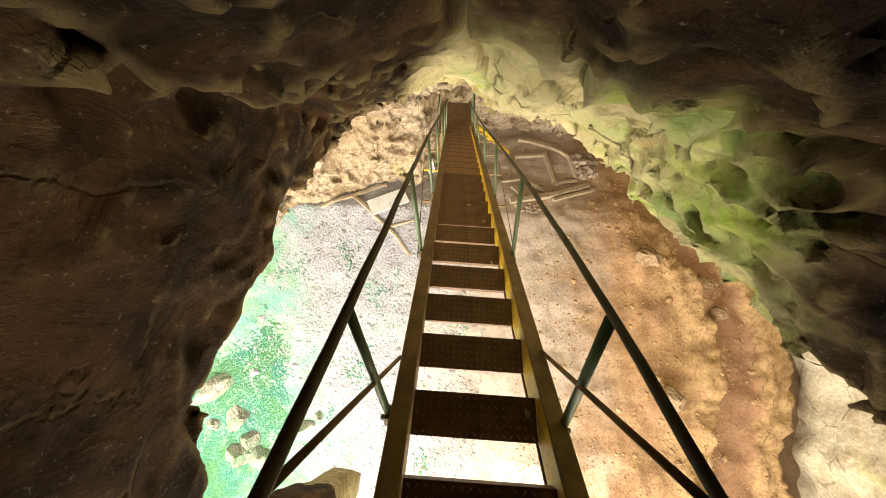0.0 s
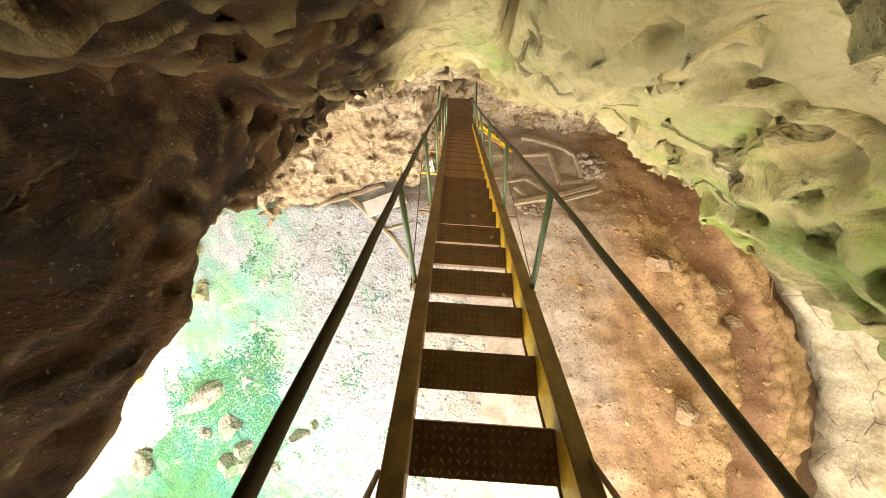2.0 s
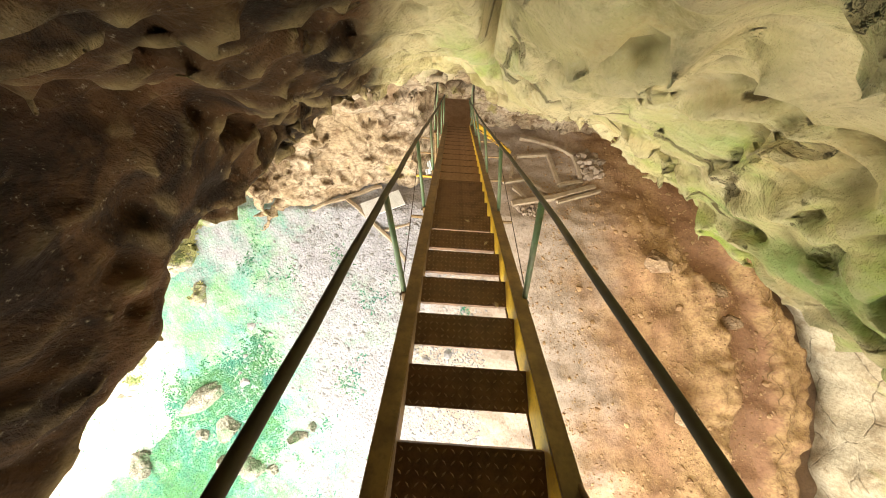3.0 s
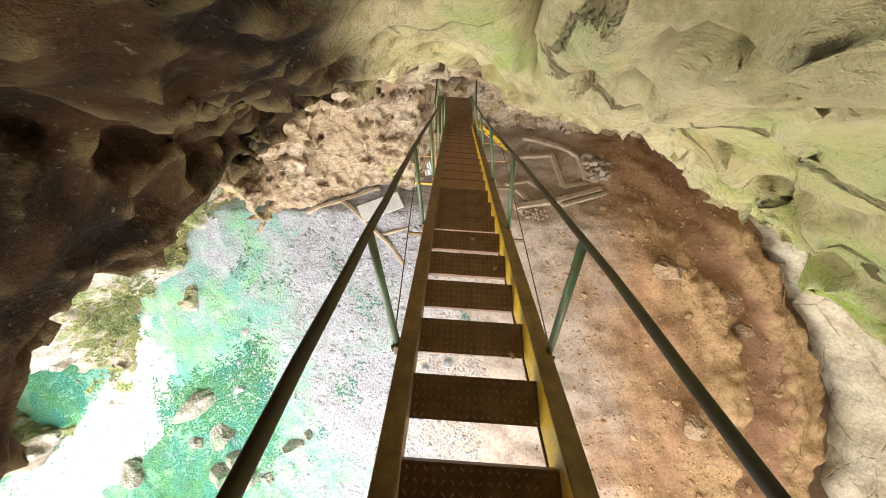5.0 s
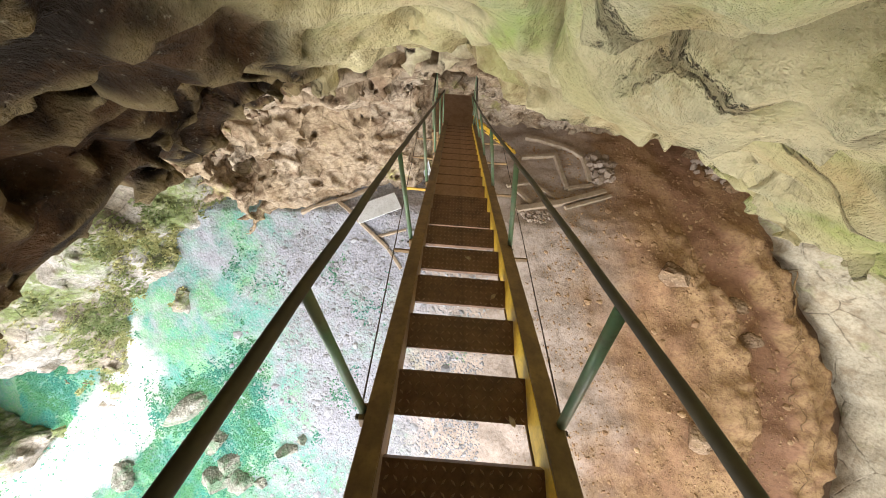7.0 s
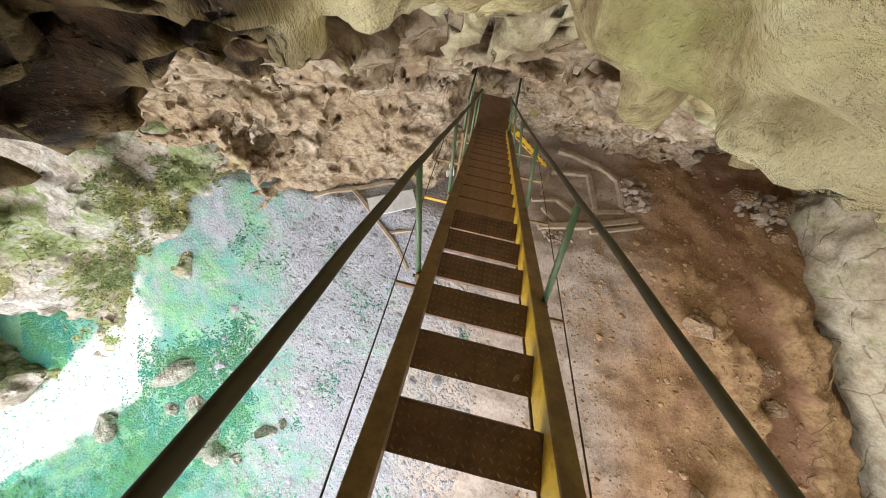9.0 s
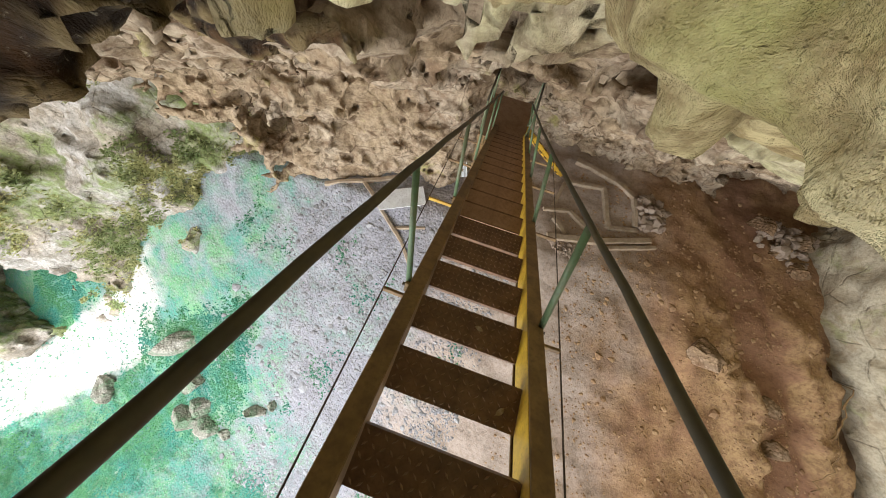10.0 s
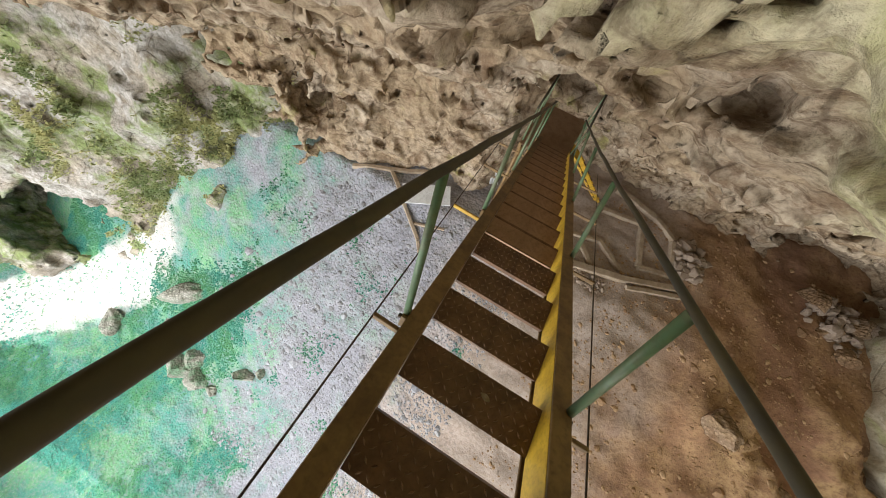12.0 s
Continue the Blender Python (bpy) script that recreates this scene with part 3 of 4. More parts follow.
tagged(new("ceiling_light_block", link_mesh("ceiling_light_block", bm, ROCK_ROOF)), "plain unseen slabs added over the stair shaft to block sun and sky", "cave ceiling", kind="structure")

# ---- the steel stairs; stair space: x across, y down the flight, z square to it ----
SLOPE, STEP = 32.5, 0.36
STAIR = Matrix.Translation((0, 0, 7.2)) @ Matrix.Rotation(radians(-SLOPE), 4, "X")
stairs = tagged(new("metal_staircase"), "steep rusty steel staircase with open chequer plate treads", "staircase")
stairs.matrix_world = STAIR


def stringer_mesh(side):
    bm = bmesh.new()
    x0, x1 = (0.306, 0.392)
    if side < 0:
        x0, x1 = -x1, -x0
    web = (x1 - 0.012, x1) if side > 0 else (x0, x0 + 0.012)
    box(bm, x0, x1, -2.7, 19.6 * STEP, 0.058, 0.070, 0.003)
    box(bm, x0, x1, -2.7, 19.6 * STEP, -0.152, -0.140, 0.003)
    box(bm, web[0], web[1], -2.7, 19.6 * STEP, -0.140, 0.058)
    return bm


part("stringer", stringer_mesh(-1), STRINGER, stairs, "brown painted steel channel")
part("stringer", stringer_mesh(1), STRINGER, stairs, "brown painted steel channel")


def tread_mesh(plain=False):
    """A folded chequer plate: raised lugs at alternate angles on a plate with turned-down edges."""
    bm = bmesh.new()
    box(bm, -0.302, 0.302, -0.191, 0.0, -0.006, 0.0)
    box(bm, -0.302, 0.302, -0.006, 0.0, -0.046, -0.006)
    box(bm, -0.302, 0.302, -0.191, -0.185, -0.046, -0.006)
    plate = set(bm.faces)
    if plain:
        box(bm, -0.302, 0.302, -0.016, 0.001, 0.0, 0.002)
        box(bm, -0.302, 0.302, -0.191, -0.181, 0.0, 0.0015)
    for i in range(0 if plain else 17):
        for j in range(5):
            a = radians(45 if (i + j) % 2 else -45)
            cx, cy = -0.28 + 0.035 * i, -0.172 + 0.038 * j
            d, s = Vector((math.cos(a), math.sin(a), 0)), Vector((-math.sin(a), math.cos(a), 0))
            c = Vector((cx, cy, 0.0003))
            low = [bm.verts.new(c + d * 0.0135), bm.verts.new(c + s * 0.0045), bm.verts.new(c - d * 0.0135), bm.verts.new(c - s * 0.0045)]
            top = [bm.verts.new(c + d * 0.006 + Vector((0, 0, 0.0045))), bm.verts.new(c - d * 0.006 + Vector((0, 0, 0.0045)))]
            bm.faces.new((low[0], low[1], top[0])), bm.faces.new((low[1], low[2], top[1])), bm.faces.new((low[2], low[3], top[1]))
            bm.faces.new((low[3], low[0], top[0])), bm.faces.new((low[1], top[1], top[0])), bm.faces.new((low[3], top[0], top[1]))
    bmesh.ops.rotate(bm, cent=(0, 0, 0), matrix=Matrix.Rotation(radians(30.2), 3, "X"), verts=bm.verts)
    for q in bm.faces:
        q.material_index = 0 if q in plate else 1
    me = link_mesh("tread", bm, DUSTY if plain else RUST)
    me.materials.append(RUST if plain else WORN_GLINT)
    return me


tread_data, dusty_data = tread_mesh(), tread_mesh(True)


for side, paint, text in ((1, YELLOW, "yellow painted inner face"), (-1, STRINGER, "brown inner face")):
    bm = bmesh.new()
    box(bm, *sorted((side * 0.3035, side * 0.3055)), -2.7, 19.6 * STEP, -0.10, 0.058)
    part("inner_plate", bm, paint, stairs, text)
for i in range(-7, 20):
    t = part("tread", tread_data if i < 8 else dusty_data, RUST, stairs)
    t.location = (0, i * STEP, 0)

POSTS = [-3.4, 0.36, 4.03, 7.65, 11.35, 15.05, 18.75]


# the handrails sag and lean a little: place down the flight, across it and above it
RAIL_LINES = {-1: ((-2.7, -0.489, 0.724), (-1.0, -0.481, 0.725), (0.1, -0.478, 0.738), (1.38, -0.474, 0.746), (2.7, -0.454, 0.738), (4.0, -0.437, 0.73), (6.95, -0.422, 0.726)),
              1: ((-2.7, 0.28, 0.745), (-1.0, 0.318, 0.768), (0.1, 0.32, 0.757), (1.38, 0.295, 0.728), (2.7, 0.262, 0.697), (4.0, 0.24, 0.68), (6.95, 0.225, 0.665))}


def rail_at(side, v):
    line = np.array(RAIL_LINES[side])
    return Vector((float(np.interp(v, line[:, 0], line[:, 1])), v, float(np.interp(v, line[:, 0], line[:, 2]))))


def swept_tube(bm, points, r, sides=12):
    """A round bar through several points, capped."""
    rings = []
    for i, c in enumerate(points):
        d = (points[min(i + 1, len(points) - 1)] - points[max(i - 1, 0)]).normalized()
        u = d.cross(Vector((0, 0, 1))).normalized()
        w = u.cross(d)
        rings.append([bm.verts.new(c + (u * math.cos(k * 2 * math.pi / sides) + w * math.sin(k * 2 * math.pi / sides)) * r) for k in range(sides)])
    for p, q in zip(rings, rings[1:]):
        for k in range(sides):
            bm.faces.new((p[k], p[(k + 1) % sides], q[(k + 1) % sides], q[k]))
    bm.faces.new(rings[0]), bm.faces.new(rings[-1])
    return bm


def railing(side, name):
    rail = tagged(new(name), "thin dark handrail on green steel posts beside the stairs", "railing")
    rail.matrix_world = STAIR
    xb, nb = (-0.405, 0.05) if side < 0 else (0.385, 0.05)
    r = 0.0165 if side < 0 else 0.0135
    path = [rail_at(side, -2.7 + 9.65 * i / 60) + Vector((0.002 * math.sin(i * 1.7), 0, 0.002 * math.sin(i * 0.9))) for i in range(61)]
    part("handrail", swept_tube(bmesh.new(), path, r, 14), RAIL, rail, "dark worn handrail tube", True)
    for s in POSTS:
        top = rail_at(side, (s - 0.1) * STEP) - Vector((0, 0, r * 0.8))
        bm = bmesh.new()
        tube(bm, (xb, s * STEP, nb), top, 0.0165 if side < 0 else 0.018, 12)
        p = part("post", bm, GREEN, rail, "green painted post, worn pale at its foot", True)
        bm = bmesh.new()
        box(bm, xb - 0.012, xb + 0.012, s * STEP - 0.035, s * STEP + 0.03, nb - 0.055, nb + 0.012, 0.003)
        part("foot_plate", bm, STRINGER, p)
        bm = bmesh.new()
        tube(bm, (xb + side * 0.012, s * STEP - 0.012, nb - 0.02), (xb + side * 0.03, s * STEP - 0.012, nb - 0.02), 0.011, 6)
        part("bolt", bm, CABLE, p, "rusty bolt head")
    bm = bmesh.new()
    tube(bm, (xb, (-2.55 if side < 0 else -2.2) * STEP, 0.02), rail_at(side, -4.7 * STEP) - Vector((0, 0, 0.02)), 0.011, 10)
    part("brace", bm, STRINGER, rail, "thin rusty diagonal brace", True)
    return rail


railing(-1, "railing")
railing(1, "railing")

# landing, level, against the rock
landing = tagged(new("landing"), "brown rusty steel plate landing at the foot of the stairs", "landing")
landing.location = (-0.17, 6.3, 3.42)
bm = bmesh.new()
box(bm, -0.5, 0.5, -0.68, 0.72, -0.008, 0.0, 0.002)
part("plate", bm, DUSTY, landing)
for x in (-0.47, 0.47):
    bm = bmesh.new()
    box(bm, x - 0.03, x + 0.03, -0.68, 0.72, -0.16, -0.01, 0.004)
    part("edge_beam", bm, STRINGER, landing)
for x, y in ((-0.45, -0.6), (0.45, -0.6), (-0.45, 0.62), (0.45, 0.62)):
    bm = bmesh.new()
    tube(bm, (x, y, floor_z(x - 0.17, y + 6.3) - 3.45), (x, y, -0.14), 0.04)
    part("leg", bm, STRINGER, landing, "brown steel leg", True)

# tension wires along the flight, on short brackets
for side in (-1, 1):
    wire = tagged(new("stay_wire"), "thin rusty steel wire stretched along the stairs on brackets", "wire")
    wire.matrix_world = STAIR
    at = lambda u: (side * (0.425 + 0.0295 * u), u * STEP, -0.045)
    bm = bmesh.new()
    tube(bm, at(0.4), at(19.0), 0.0045, 8)
    part("wire", bm, CABLE, wire, "", True)
    for u in (3.95, 7.65, 11.35, 15.05):
        bm = bmesh.new()
        beam_between(bm, (side * 0.39, u * STEP, -0.05), at(u), 0.022, 0.03)
        part("bracket", bm, YELLOW if (side < 0 and 7 < u < 8) else STRINGER, wire)

# second flight, from the landing down to the timber yard
flight = tagged(new("lower_staircase"), "steep yellow painted steel stair under the landing", "staircase")
TOP, FOOT = Vector((0.55, 6.05, 3.36)), Vector((2.25, 8.0, 0.45))
along = (FOOT - TOP)
across = along.cross(Vector((0, 0, 1))).normalized()
for k in (0.0, 0.62):
    bm = bmesh.new()
    beam_between(bm, TOP - across * k, FOOT - across * k, 0.03, 0.085)
    part("stringer", bm, YELLOW, flight, "bright yellow stringer")
for i in range(1, 14):
    c = TOP + along * (i / 14)
    bm = bmesh.new()
    beam_between(bm, c - across * 0.02, c - across * 0.6, 0.19, 0.03)
    part("tread", bm, YELLOW if i % 2 else RUST, flight)

# landing rails
guard = tagged(new("landing_railing"), "green steel guard rail round the landing", "railing")
for x in (-0.64, 0.32):
    for y in (5.72, 6.3, 6.85):
        bm = bmesh.new()
        tube(bm, (x, y, 3.42), (x, y, 4.22), 0.016)
        part("post", bm, GREEN, guard, "", True)
    bm = bmesh.new()
    tube(bm, (x, 5.7, 4.22), (x, 6.88, 4.22), 0.02)
    part("handrail", bm, RAIL, guard, "", True)


def plank(name, a, b, w, h, material, label, category="timber"):
    """A weathered board or beam lying on the ground between two plan points."""
    bm = bmesh.new()
    d = math.hypot(b[0] - a[0], b[1] - a[1])
    n = max(2, int(d / 0.25))
    rings = []
    side = Vector((-(b[1] - a[1]), b[0] - a[0], 0)).normalized()
    za, zb = floor_z(*a), floor_z(*b)
    for i in range(n + 1):
        u = i / n
        c = Vector((a[0] + (b[0] - a[0]) * u, a[1] + (b[1] - a[1]) * u, max(za + (zb - za) * u, floor_z(a[0] + (b[0] - a[0]) * u, a[1] + (b[1] - a[1]) * u) - 0.02)))
        c += Vector((noise.noise(c * 3) * 0.015, noise.noise(c * 3 + Vector((5, 5, 5))) * 0.015, 0))
        k = 1 + 0.12 * noise.noise(c * 2.3)
        rings.append([bm.verts.new(c + side * (sx * w / 2 * k) + Vector((0, 0, sz))) for sx, sz in ((-1, -0.03), (1, -0.03), (1, h * 0.85), (0.8, h), (-0.8, h), (-1, h * 0.85))])
    for r, q in zip(rings, rings[1:]):
        for i in range(6):
            bm.faces.new((r[i], r[(i + 1) % 6], q[(i + 1) % 6], q[i]))
    bm.faces.new(rings[0]), bm.faces.new(rings[-1])
    return tagged(new(name, link_mesh(name, bm, material)), label, category, "timbers in the yard")


PALE = "pale weathered timber edging laid on the ground"
for a, b, w, h in (((2.5, 7.9), (3.8, 8.12), 0.14, 0.12), ((3.8, 8.12), (4.08, 6.63), 0.16, 0.13), ((4.1, 6.62), (5.05, 6.9), 0.14, 0.12),
                   ((2.2, 5.55), (3.76, 5.95), 0.22, 0.14), ((3.76, 5.95), (5.5, 6.68), 0.2, 0.14), ((2.7, 8.95), (4.1, 8.62), 0.2, 0.14),
                   ((4.15, 8.6), (4.8, 8.05), 0.15, 0.14), ((4.8, 8.0), (4.98, 7.0), 0.14, 0.13), ((1.9, 6.47), (2.77, 6.78), 0.12, 0.1),
                   ((2.77, 6.78), (3.6, 6.2), 0.13, 0.1), ((2.3, 6.3), (2.75, 5.85), 0.15, 0.1), ((3.9, 5.75), (5.7, 6.5), 0.12, 0.1),
                   ((2.2, 6.75), (2.45, 7.9), 0.12, 0.1), ((-5.2, 4.97), (-4.0, 5.43), 0.13, 0.1), ((-4.0, 5.45), (-2.7, 6.0), 0.14, 0.1),
                   ((-3.95, 5.42), (-3.1, 4.76), 0.14, 0.1), ((-3.05, 4.7), (-2.09, 4.03), 0.11, 0.1), ((-2.07, 4.0), (-1.6, 3.45), 0.11, 0.1),
                   ((-2.6, 4.35), (-1.5, 4.6), 0.08, 0.07)):
    plank("timber_edging", a, b, w, h, TIMBER, PALE)
plank("log", (3.95, 6.12), (5.35, 6.62), 0.12, 0.12, STRINGER, "dark weathered log lying along the timber edging", "log")


def sheet(name, cx, cy, w, d, turn, lift, tilt, material, label, waves=0):
    bm = bmesh.new()
    n = 24 if waves else 6
    z = max(floor_z(cx + a * w * 0.45, cy + b * d * 0.45) for a in (-1, 0, 1) for b in (-1, 0, 1)) + lift
    rows = []
    for i in range(n + 1):
        x = (i / n - 0.5) * w
        up = 0.025 * math.sin(i / n * waves * 2 * math.pi) if waves else 0.012 * noise.noise(Vector((x * 3, cy, 0)))
        rows.append([[bm.verts.new((x, y, up + t)) for y in (-d / 2, 0, d / 2)] for t in (0, 0.035 if not waves else 0.008)])
    for (lo, hi), (lo2, hi2) in zip(rows, rows[1:]):
        for j in (0, 1):
            bm.faces.new((lo[j], lo[j + 1], lo2[j + 1], lo2[j])), bm.faces.new((hi[j], hi2[j], hi2[j + 1], hi[j + 1]))
        bm.faces.new((lo[0], lo2[0], hi2[0], hi[0])), bm.faces.new((lo[2], hi[2], hi2[2], lo2[2]))
    for lo, hi in (rows[0], rows[-1]):
        for j in (0, 1):
            bm.faces.new((lo[j], hi[j], hi[j + 1], lo[j + 1]))
    ob = new(name, link_mesh(name, bm, material))
    ob.matrix_world = pose(cx, cy, z, tilt, 0, turn)
    return tagged(ob, label, "sheet")


sheet("pale_board", -2.53, 5.2, 1.5, 0.66, 29, 0.05, 4, SLAB, "pale grey board lying flat on timbers by the wall")
sheet("corrugated_sheet", -1.3, 6.9, 0.8, 0.9, 25, 0.3, 50, SLAB, "pale corrugated sheet leaning against the rock wall", 6)


# ---- stones ----
def stone_verts(seed, detail=2):
    bm = bmesh.new()
    bmesh.ops.create_icosphere(bm, subdivisions=detail, radius=1.0)
    o = Vector((seed * 3.17, seed * 1.31, seed * 2.23))
    for v in bm.verts:
        q = v.co.copy()
        k = 1 + 0.55 * noise.noise(q * 0.9 + o) + 0.25 * noise.noise(q * 2.2 + o) + (0.1 * noise.noise(q * 5 + o) if detail > 2 else 0)
        for j in range(5):
            d = Vector((math.sin(seed + j * 2.1), math.cos(seed * 1.7 + j), math.sin(j * 3.3 + seed * 0.4))).normalized()
            over = q.dot(d) * k - 0.62
            if over > 0:
                q -= d * over * 0.8
        v.co = q * k
    return bm


def boulder(x, y, sx, sy, sz, seed, turn, label, material=None):
    ob = new("boulder", link_mesh("boulder", stone_verts(seed, 4), material or BOULDER, True))
    ob.matrix_world = pose(x, y, floor_z(x, y) + sz * 0.25, 0, 0, turn) @ Matrix.Diagonal((sx, sy, sz, 1))
    return tagged(ob, label, "boulder", "boulders on the cave floor")


GREY = "grey limestone boulder half sunk in mossy gravel"
for i, (x, y, sx, sy, sz) in enumerate(((-9.6, -4.9, 0.75, 0.55, 0.5), (-9.1, -4.2, 0.5, 0.4, 0.42), (-8.5, -4.9, 0.55, 0.6, 0.5), (-9.7, -3.1, 0.7, 0.5, 0.35),
                                        (-14.0, -5.2, 0.7, 0.5, 0.45), (-6.3, -3.35, 0.5, 0.28, 0.36), (-10.6, -1.9, 1.3, 0.6, 0.5), (-7.6, -4.9, 0.3, 0.3, 0.25),
                                        (-5.6, -2.8, 0.25, 0.2, 0.2), (-11.2, -3.6, 0.35, 0.3, 0.25))):
    boulder(x, y, sx, sy, sz, i + 1.3, 37 * i, GREY)
EARTH = "rounded earth-stained boulder on the reddish soil"
for i, (x, y, sx, sy, sz) in enumerate(((7.1, 3.6, 0.45, 0.5, 0.4), (9.9, 1.9, 0.3, 0.35, 0.25), (7.9, -1.0, 0.45, 0.4, 0.35), (9.3, 2.9, 0.4, 0.3, 0.16),
                                        (9.7, 7.8, 0.35, 0.25, 0.2), (10.1, 7.2, 0.3, 0.3, 0.25), (9.2, 8.6, 0.4, 0.35, 0.3), (10.3, 8.3, 0.4, 0.4, 0.4))):
    boulder(x, y, sx, sy, sz, i + 21.7, 53 * i, EARTH, BOULDER_EARTH)


def scatter(name, count, area, size, material, label, seed, keep=lambda x, y: True):
    """Loose stones strewn over the floor, joined."""
    rng = random.Random(seed)
    forms = []
    for j in range(7):
        bm = stone_verts(seed + j * 1.9, 1)
        bm.verts.ensure_lookup_table()
        forms.append((np.array([v.co for v in bm.verts]), np.array([[v.index for v in f.verts] for f in bm.faces])))
        bm.free()
    verts, faces, at = [], [], 0
    pts = []
    while len(pts) < count:
        x, y = rng.uniform(area[0], area[1]), rng.uniform(area[2], area[3])
        if keep(x, y) and noise.noise(Vector((x * 0.6, y * 0.6, seed))) > rng.uniform(-0.6, 0.5):
            pts.append((x, y))
    p = np.array([(x, y, 0.0) for x, y in pts])
    z = floor_height(p[:, 0], p[:, 1]) + 0.22 * perlin(p, 0.7) + 0.12 * perlin(p, 1.9, 4.0) + 0.06 * np.abs(perlin(p, 4.0, 9.0)) + 0.03 * perlin(p, 8.0, 2.0)
    for (x, y), h in zip(pts, z):
        v, f = forms[rng.randrange(7)]
        s = size * rng.lognormvariate(0, 0.5)
        a = rng.uniform(0, 6.28)
        r = np.array(((math.cos(a), -math.sin(a), 0), (math.sin(a), math.cos(a), 0), (0, 0, 1)))
        verts.append((v * np.array((s * rng.uniform(0.7, 1.4), s, s * 0.42))) @ r.T + np.array((x, y, h + s * 0.12)))
        faces.append(f + at)
        at += len(v)
    ob = mesh_object(name, np.concatenate(verts), np.concatenate(faces), material, False)
    return tagged(ob, label, "stones", kind="stuff")


def grit(name, a, b):
    n = Nodes(name, 0.95)
    c = n.mix(n.island(), a, b)
    c = n.mix(n.step(n.noise(30, 4), 0.4, 0.7, 0, 0.5), c, tuple(0.6 * q for q in a))
    n.bump(n.noise(40, 4), 0.5, 0.01)
    return n.done(c)


GRAVEL = grit("gravel_stone", (0.27, 0.27, 0.29), (0.44, 0.45, 0.48))
CLOD = grit("earth_clod", (0.30, 0.18, 0.10), (0.50, 0.34, 0.19))
scatter("gravel", 16000, (-13, 1.5, -6.5, 5.2), 0.025, GRAVEL, "loose grey limestone gravel over the slope", 3, lambda x, y: x > -6.2 + 2.2 * noise.noise(Vector((x * 0.4, y * 0.4, 2.0))))
scatter("gravel", 1500, (-12, 1.0, -6.5, 4.5), 0.05, GRAVEL, "larger grey stones among the gravel", 4, lambda x, y: x > -7.5 + 2.5 * noise.noise(Vector((x * 0.4, y * 0.4, 2.0))))
scatter("earth_clods", 6500, (2.5, 11.4, -4.5, 8.5), 0.022, CLOD, "reddish earth clods and small stones", 5)
scatter("earth_clods", 450, (5.0, 11.3, -4.0, 9.5), 0.05, CLOD, "larger earth clods along the bank", 6)
BROKEN = simple("broken_stone", (0.40, 0.33, 0.27), (0.26, 0.19, 0.14), 6, 0.9, 0, 0.4, 0.01)
HEAP = [link_mesh("stone", stone_verts(40 + j * 1.7, 2), BROKEN) for j in range(9)]


def heap(cx, cy, rx, ry, count, size, seed, label):
    """A heap of separate stones, piled a little in the middle."""
    rng = random.Random(seed)
    pile = tagged(new("stone_heap"), label, "stone heap")
    for i in range(count):
        a, r = rng.uniform(0, 6.28), math.sqrt(rng.random())
        x, y, k = cx + rx * r * math.cos(a), cy + ry * r * math.sin(a), size * rng.lognormvariate(0, 0.35)
        ob = part("stone", HEAP[rng.randrange(9)], BROKEN, pile)
        ob.matrix_world = pose(x, y, floor_z(x, y) + k * 0.3 + (1 - r) * size * 1.2, rng.uniform(-40, 40), rng.uniform(-40, 40), rng.uniform(0, 360)) @ Matrix.Diagonal((k, k * rng.uniform(0.7, 1.1), k * 0.7, 1))


heap(2.9, 5.42, 0.5, 0.28, 150, 0.05, 7, "heap of broken reddish-grey stone by the timber edging")
heap(5.45, 7.7, 0.5, 0.75, 110, 0.10, 8, "dry heap of rough stones beside the timber yard")
heap(9.9, 8.2, 0.9, 0.8, 60, 0.14, 9, "fallen stones before the dark hollow in the wall")


def greenery(name, count, place, size, seed, label, material):
    """Low leafy growth: clumps of small bent blades, joined."""
    rng = random.Random(seed)
    verts, faces = [], []
    for x, y, z in place(rng, count):
        for k in range(rng.randint(4, 7)):
            a, l = rng.uniform(0, 6.28), size * rng.uniform(0.5, 1.4)
            w = l * 0.28
            d = np.array((math.cos(a), math.sin(a), 0))
            s = np.array((-d[1], d[0], 0))
            o = np.array((x, y, z)) + d * rng.uniform(0, size * 0.4)
            up = rng.uniform(0.3, 1.0)
            i = len(verts)
            verts += [o - s * w * 0.3, o + s * w * 0.3, o + d * l * 0.5 + s * w + (0, 0, l * 0.5 * up), o + d * l * 0.5 - s * w + (0, 0, l * 0.5 * up), o + d * l + (0, 0, l * 0.45 * up)]
            faces += [(i, i + 1, i + 2, i + 3), (i + 3, i + 2, i + 4, i + 4)]
    me = bpy.data.meshes.new(name)
    me.from_pydata([tuple(v) for v in verts], [], [f if f[2] != f[3] else f[:3] for f in faces])
    me.materials.append(material)
    return tagged(new(name, me), label, "plants", kind="stuff")


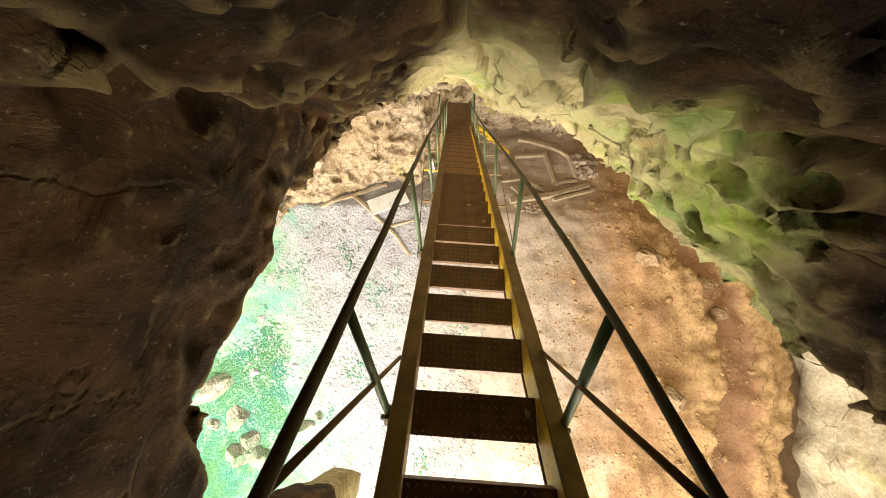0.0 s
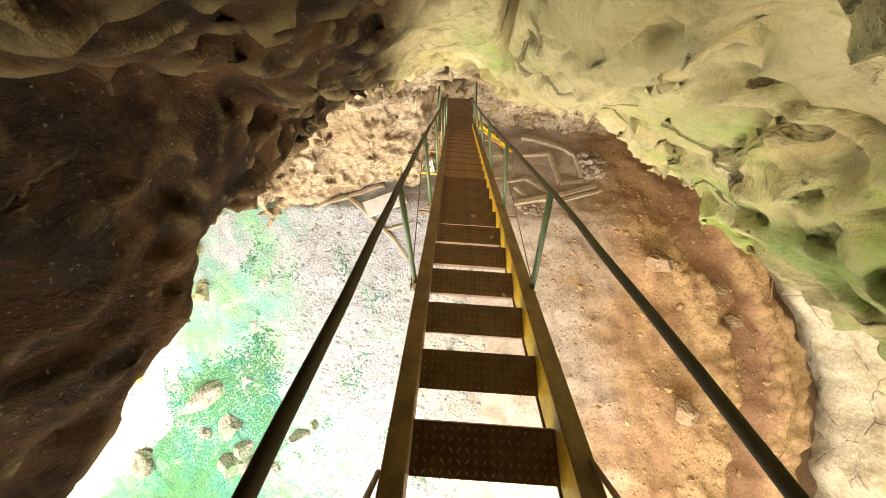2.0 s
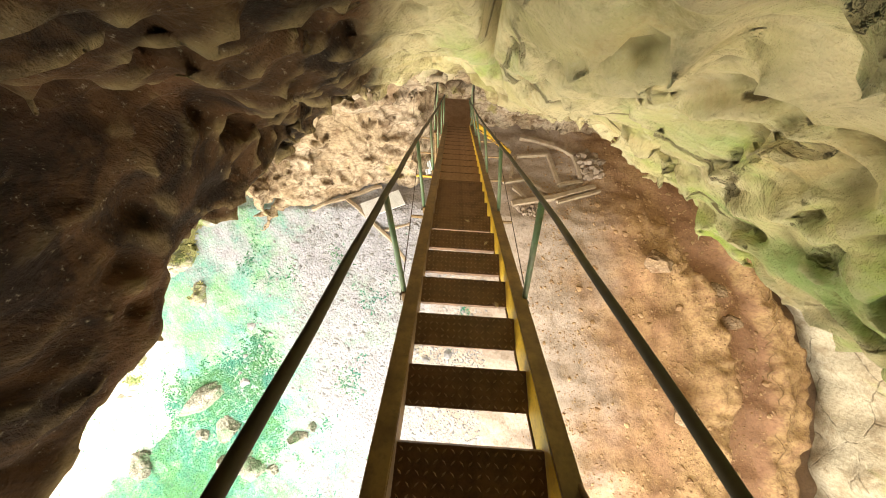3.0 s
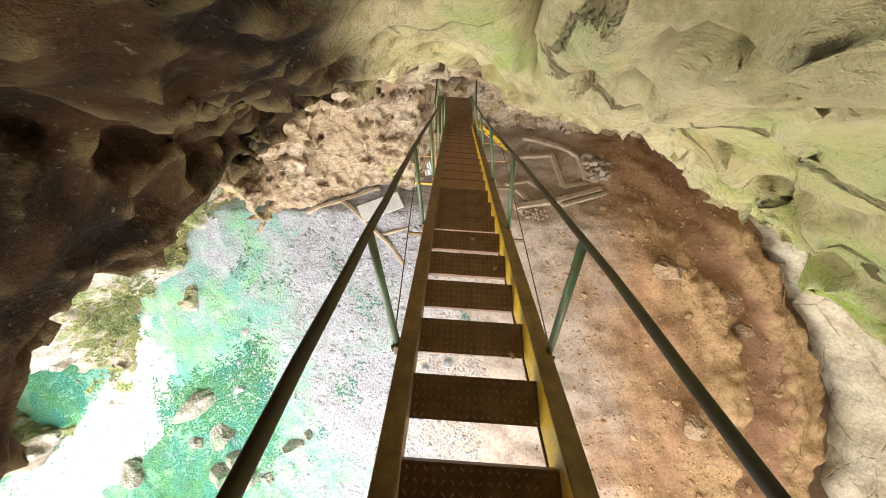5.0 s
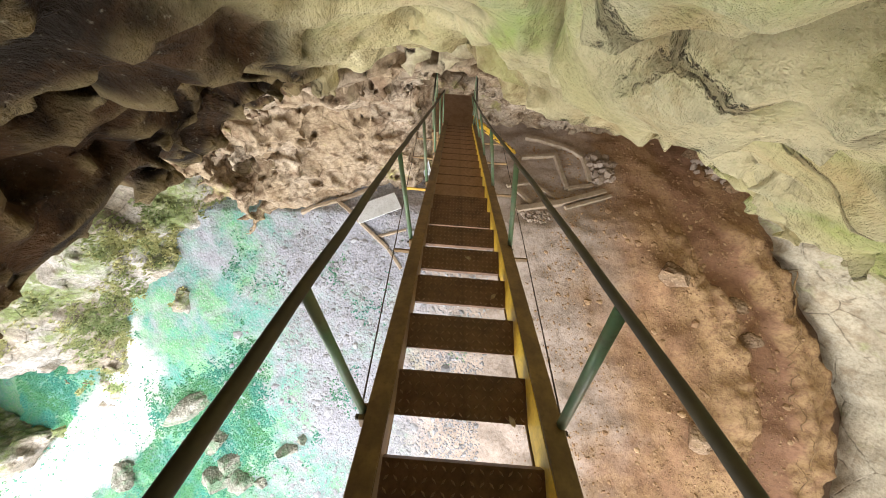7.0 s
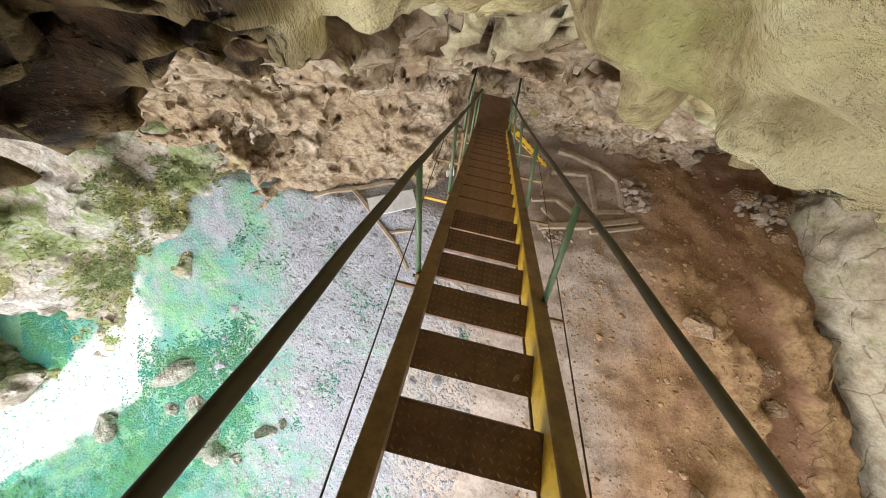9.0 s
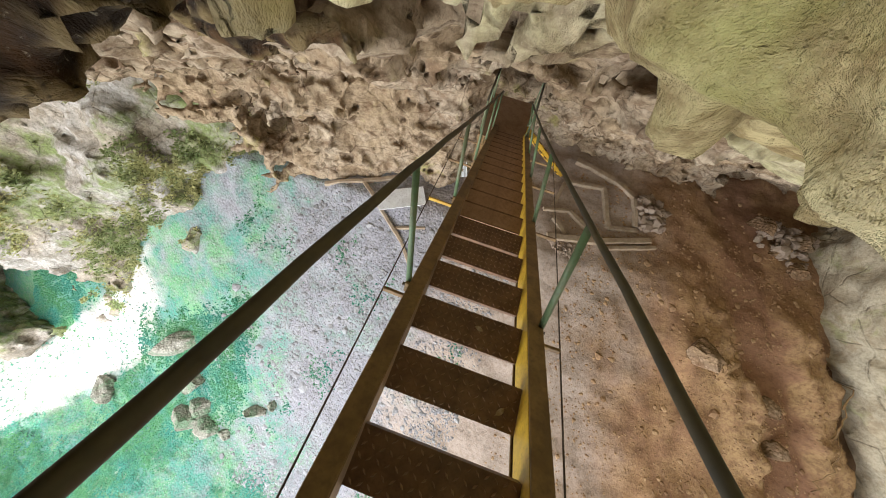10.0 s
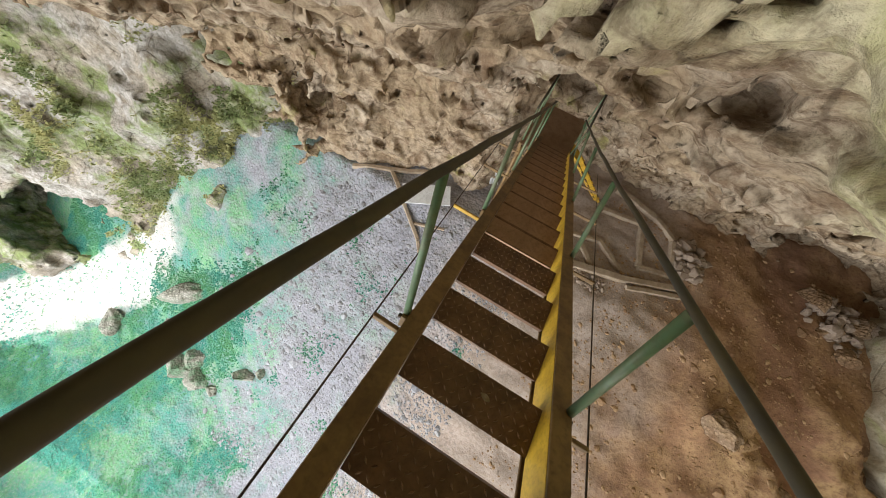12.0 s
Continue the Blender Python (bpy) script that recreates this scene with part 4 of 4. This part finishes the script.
def on_floor(area, scale, cut, thin=1.0):
    def place(rng, count):
        out = []
        while len(out) < count:
            x, y = rng.uniform(area[0], area[1]), rng.uniform(area[2], area[3])
            # plants thinned out of the painted pale sun patch
            shaft = abs(x * 0.718 - y * 0.696 + 8.5)
            if shaft < 1.7 and x < -13 and rng.random() < 0.93:
                continue
            if 0.05 * max(0, -6.5 - y) + 0.03 * max(0, -9 - x) - thin * (0.16 * max(0, x + 7.5) + 0.2 * max(0, y + 1.0)) + noise.noise(Vector((x * scale, y * scale, 4.2))) + 0.35 * noise.noise(Vector((x * 2.2, y * 2.2, 1.1))) > cut + rng.gauss(0.1, 0.14):
                out.append((x, y))
        p = np.array([(x, y, 0.0) for x, y in out])
        z = floor_height(p[:, 0], p[:, 1]) + 0.22 * perlin(p, 0.7) + 0.12 * perlin(p, 1.9, 4.0) + 0.06 * np.abs(perlin(p, 4.0, 9.0)) + 0.03 * perlin(p, 8.0, 2.0)
        return [(x, y, h) for (x, y), h in zip(out, z)]
    return place


n = Nodes("moss_green", 0.8)
MOSS = n.done(n.mix(n.step(n.noise(0.7, 4), 0.35, 0.65), n.mix(n.island(), (0.025, 0.18, 0.14), (0.09, 0.38, 0.30)), n.mix(n.island(), (0.04, 0.20, 0.09), (0.13, 0.36, 0.15))))
greenery("ground_plants", 30000, on_floor((-20, -2.5, -10.5, 4.0), 0.30, 0.0), 0.055, 12, "dense low blue-green leafy growth on the cave floor", MOSS)
greenery("ground_plants", 900, on_floor((-8.5, 0.9, -4.8, 4.4), 0.7, 0.4, 0.0), 0.06, 13, "sparse green weeds in the gravel", MOSS)


def on_west_wall(rng, count):
    out = []
    while len(out) < count:
        q = west_spots[rng.randrange(len(west_spots))]
        if q[0] > -17 and -6 < q[2] < 4.5 and noise.noise(Vector(q) * 0.45) + 0.4 * noise.noise(Vector(q) * 1.7) > rng.gauss(0.2, 0.12):
            out.append(tuple(q + np.array((rng.uniform(-0.1, 0.1), rng.uniform(-0.1, 0.1), rng.uniform(-0.05, 0.08)))))
    return out


n = Nodes("wall_herb", 0.8)
HERB = n.done(n.mix(n.step(n.noise(0.5, 4), 0.38, 0.62), n.mix(n.island(), (0.15, 0.22, 0.08), (0.27, 0.32, 0.13)), n.mix(n.island(), (0.34, 0.35, 0.14), (0.50, 0.47, 0.23))))
greenery("wall_plants", 11000, on_west_wall, 0.11, 15, "olive green herbs and moss tufts on the rock wall", HERB)

# roots hanging in the gully under the east wall
rng = random.Random(31)
for i in range(9):
    y = -3.2 + i * 0.85 + rng.uniform(-0.2, 0.2)
    x = 11.15 + rng.uniform(-0.1, 0.15)
    curve = bpy.data.curves.new("root", "CURVE")
    curve.dimensions, curve.bevel_depth, curve.bevel_resolution = "3D", rng.uniform(0.015, 0.03), 2
    line = curve.splines.new("POLY")
    line.points.add(7)
    for j, q in enumerate(line.points):
        px, py = x + 0.12 * noise.noise(Vector((i, j * 0.7, 0))), y + j * 0.13
        q.co = (px, py, floor_z(px, py) + 0.03 + 0.12 * math.sin(j / 7 * 3.1), 1)
        q.radius = 1 - j * 0.1
    ob = new("root", curve)
    ob.data.materials.append(STRINGER)
    tagged(ob, "dark woody root lying in the gully by the wall", "root", "roots in the gully")


def leaf(tread, x, y, turn, material, label):
    """A small fallen leaf, curled, on a tread."""
    bm = bmesh.new()
    left, mid, right = [], [], []
    for i in range(7):
        u = i / 6
        w = 0.012 * math.sin(math.pi * min(1, u * 1.05)) ** 0.7 + 0.0006
        z = 0.004 * math.sin(u * 3.1)
        for row, k in ((left, -1), (mid, 0), (right, 1)):
            row.append(bm.verts.new((k * w, (u - 0.5) * 0.05, z + abs(k) * 0.004)))
    for a, b in ((left, mid), (mid, right)):
        for i in range(6):
            bm.faces.new((a[i], a[i + 1], b[i + 1], b[i]))
    bmesh.ops.solidify(bm, geom=bm.faces[:], thickness=0.0006)
    ob = new("fallen_leaf", link_mesh("fallen_leaf", bm, material))
    ob.matrix_world = STAIR @ Matrix.Translation((0, tread * STEP, 0)) @ Matrix.Rotation(radians(30.2), 4, "X") @ pose(x, y, 0.007, 0, 0, turn)
    tagged(ob, label, "leaf", "fallen leaves on the treads")


DRY = simple("dry_leaf", (0.50, 0.42, 0.28), (0.40, 0.30, 0.16), 40, 0.8)
leaf(-3, 0.255, -0.07, 15, DRY, "small pale dry leaf on a rusty tread")
leaf(4, 0.06, -0.08, 75, DRY, "thin yellow dry leaf on a rusty tread")
leaf(3, 0.22, -0.12, -40, DRY, "small yellow dry leaf on a rusty tread")
leaf(1, 0.23, -0.18, 30, DRY, "curled brown leaf at a tread's edge")
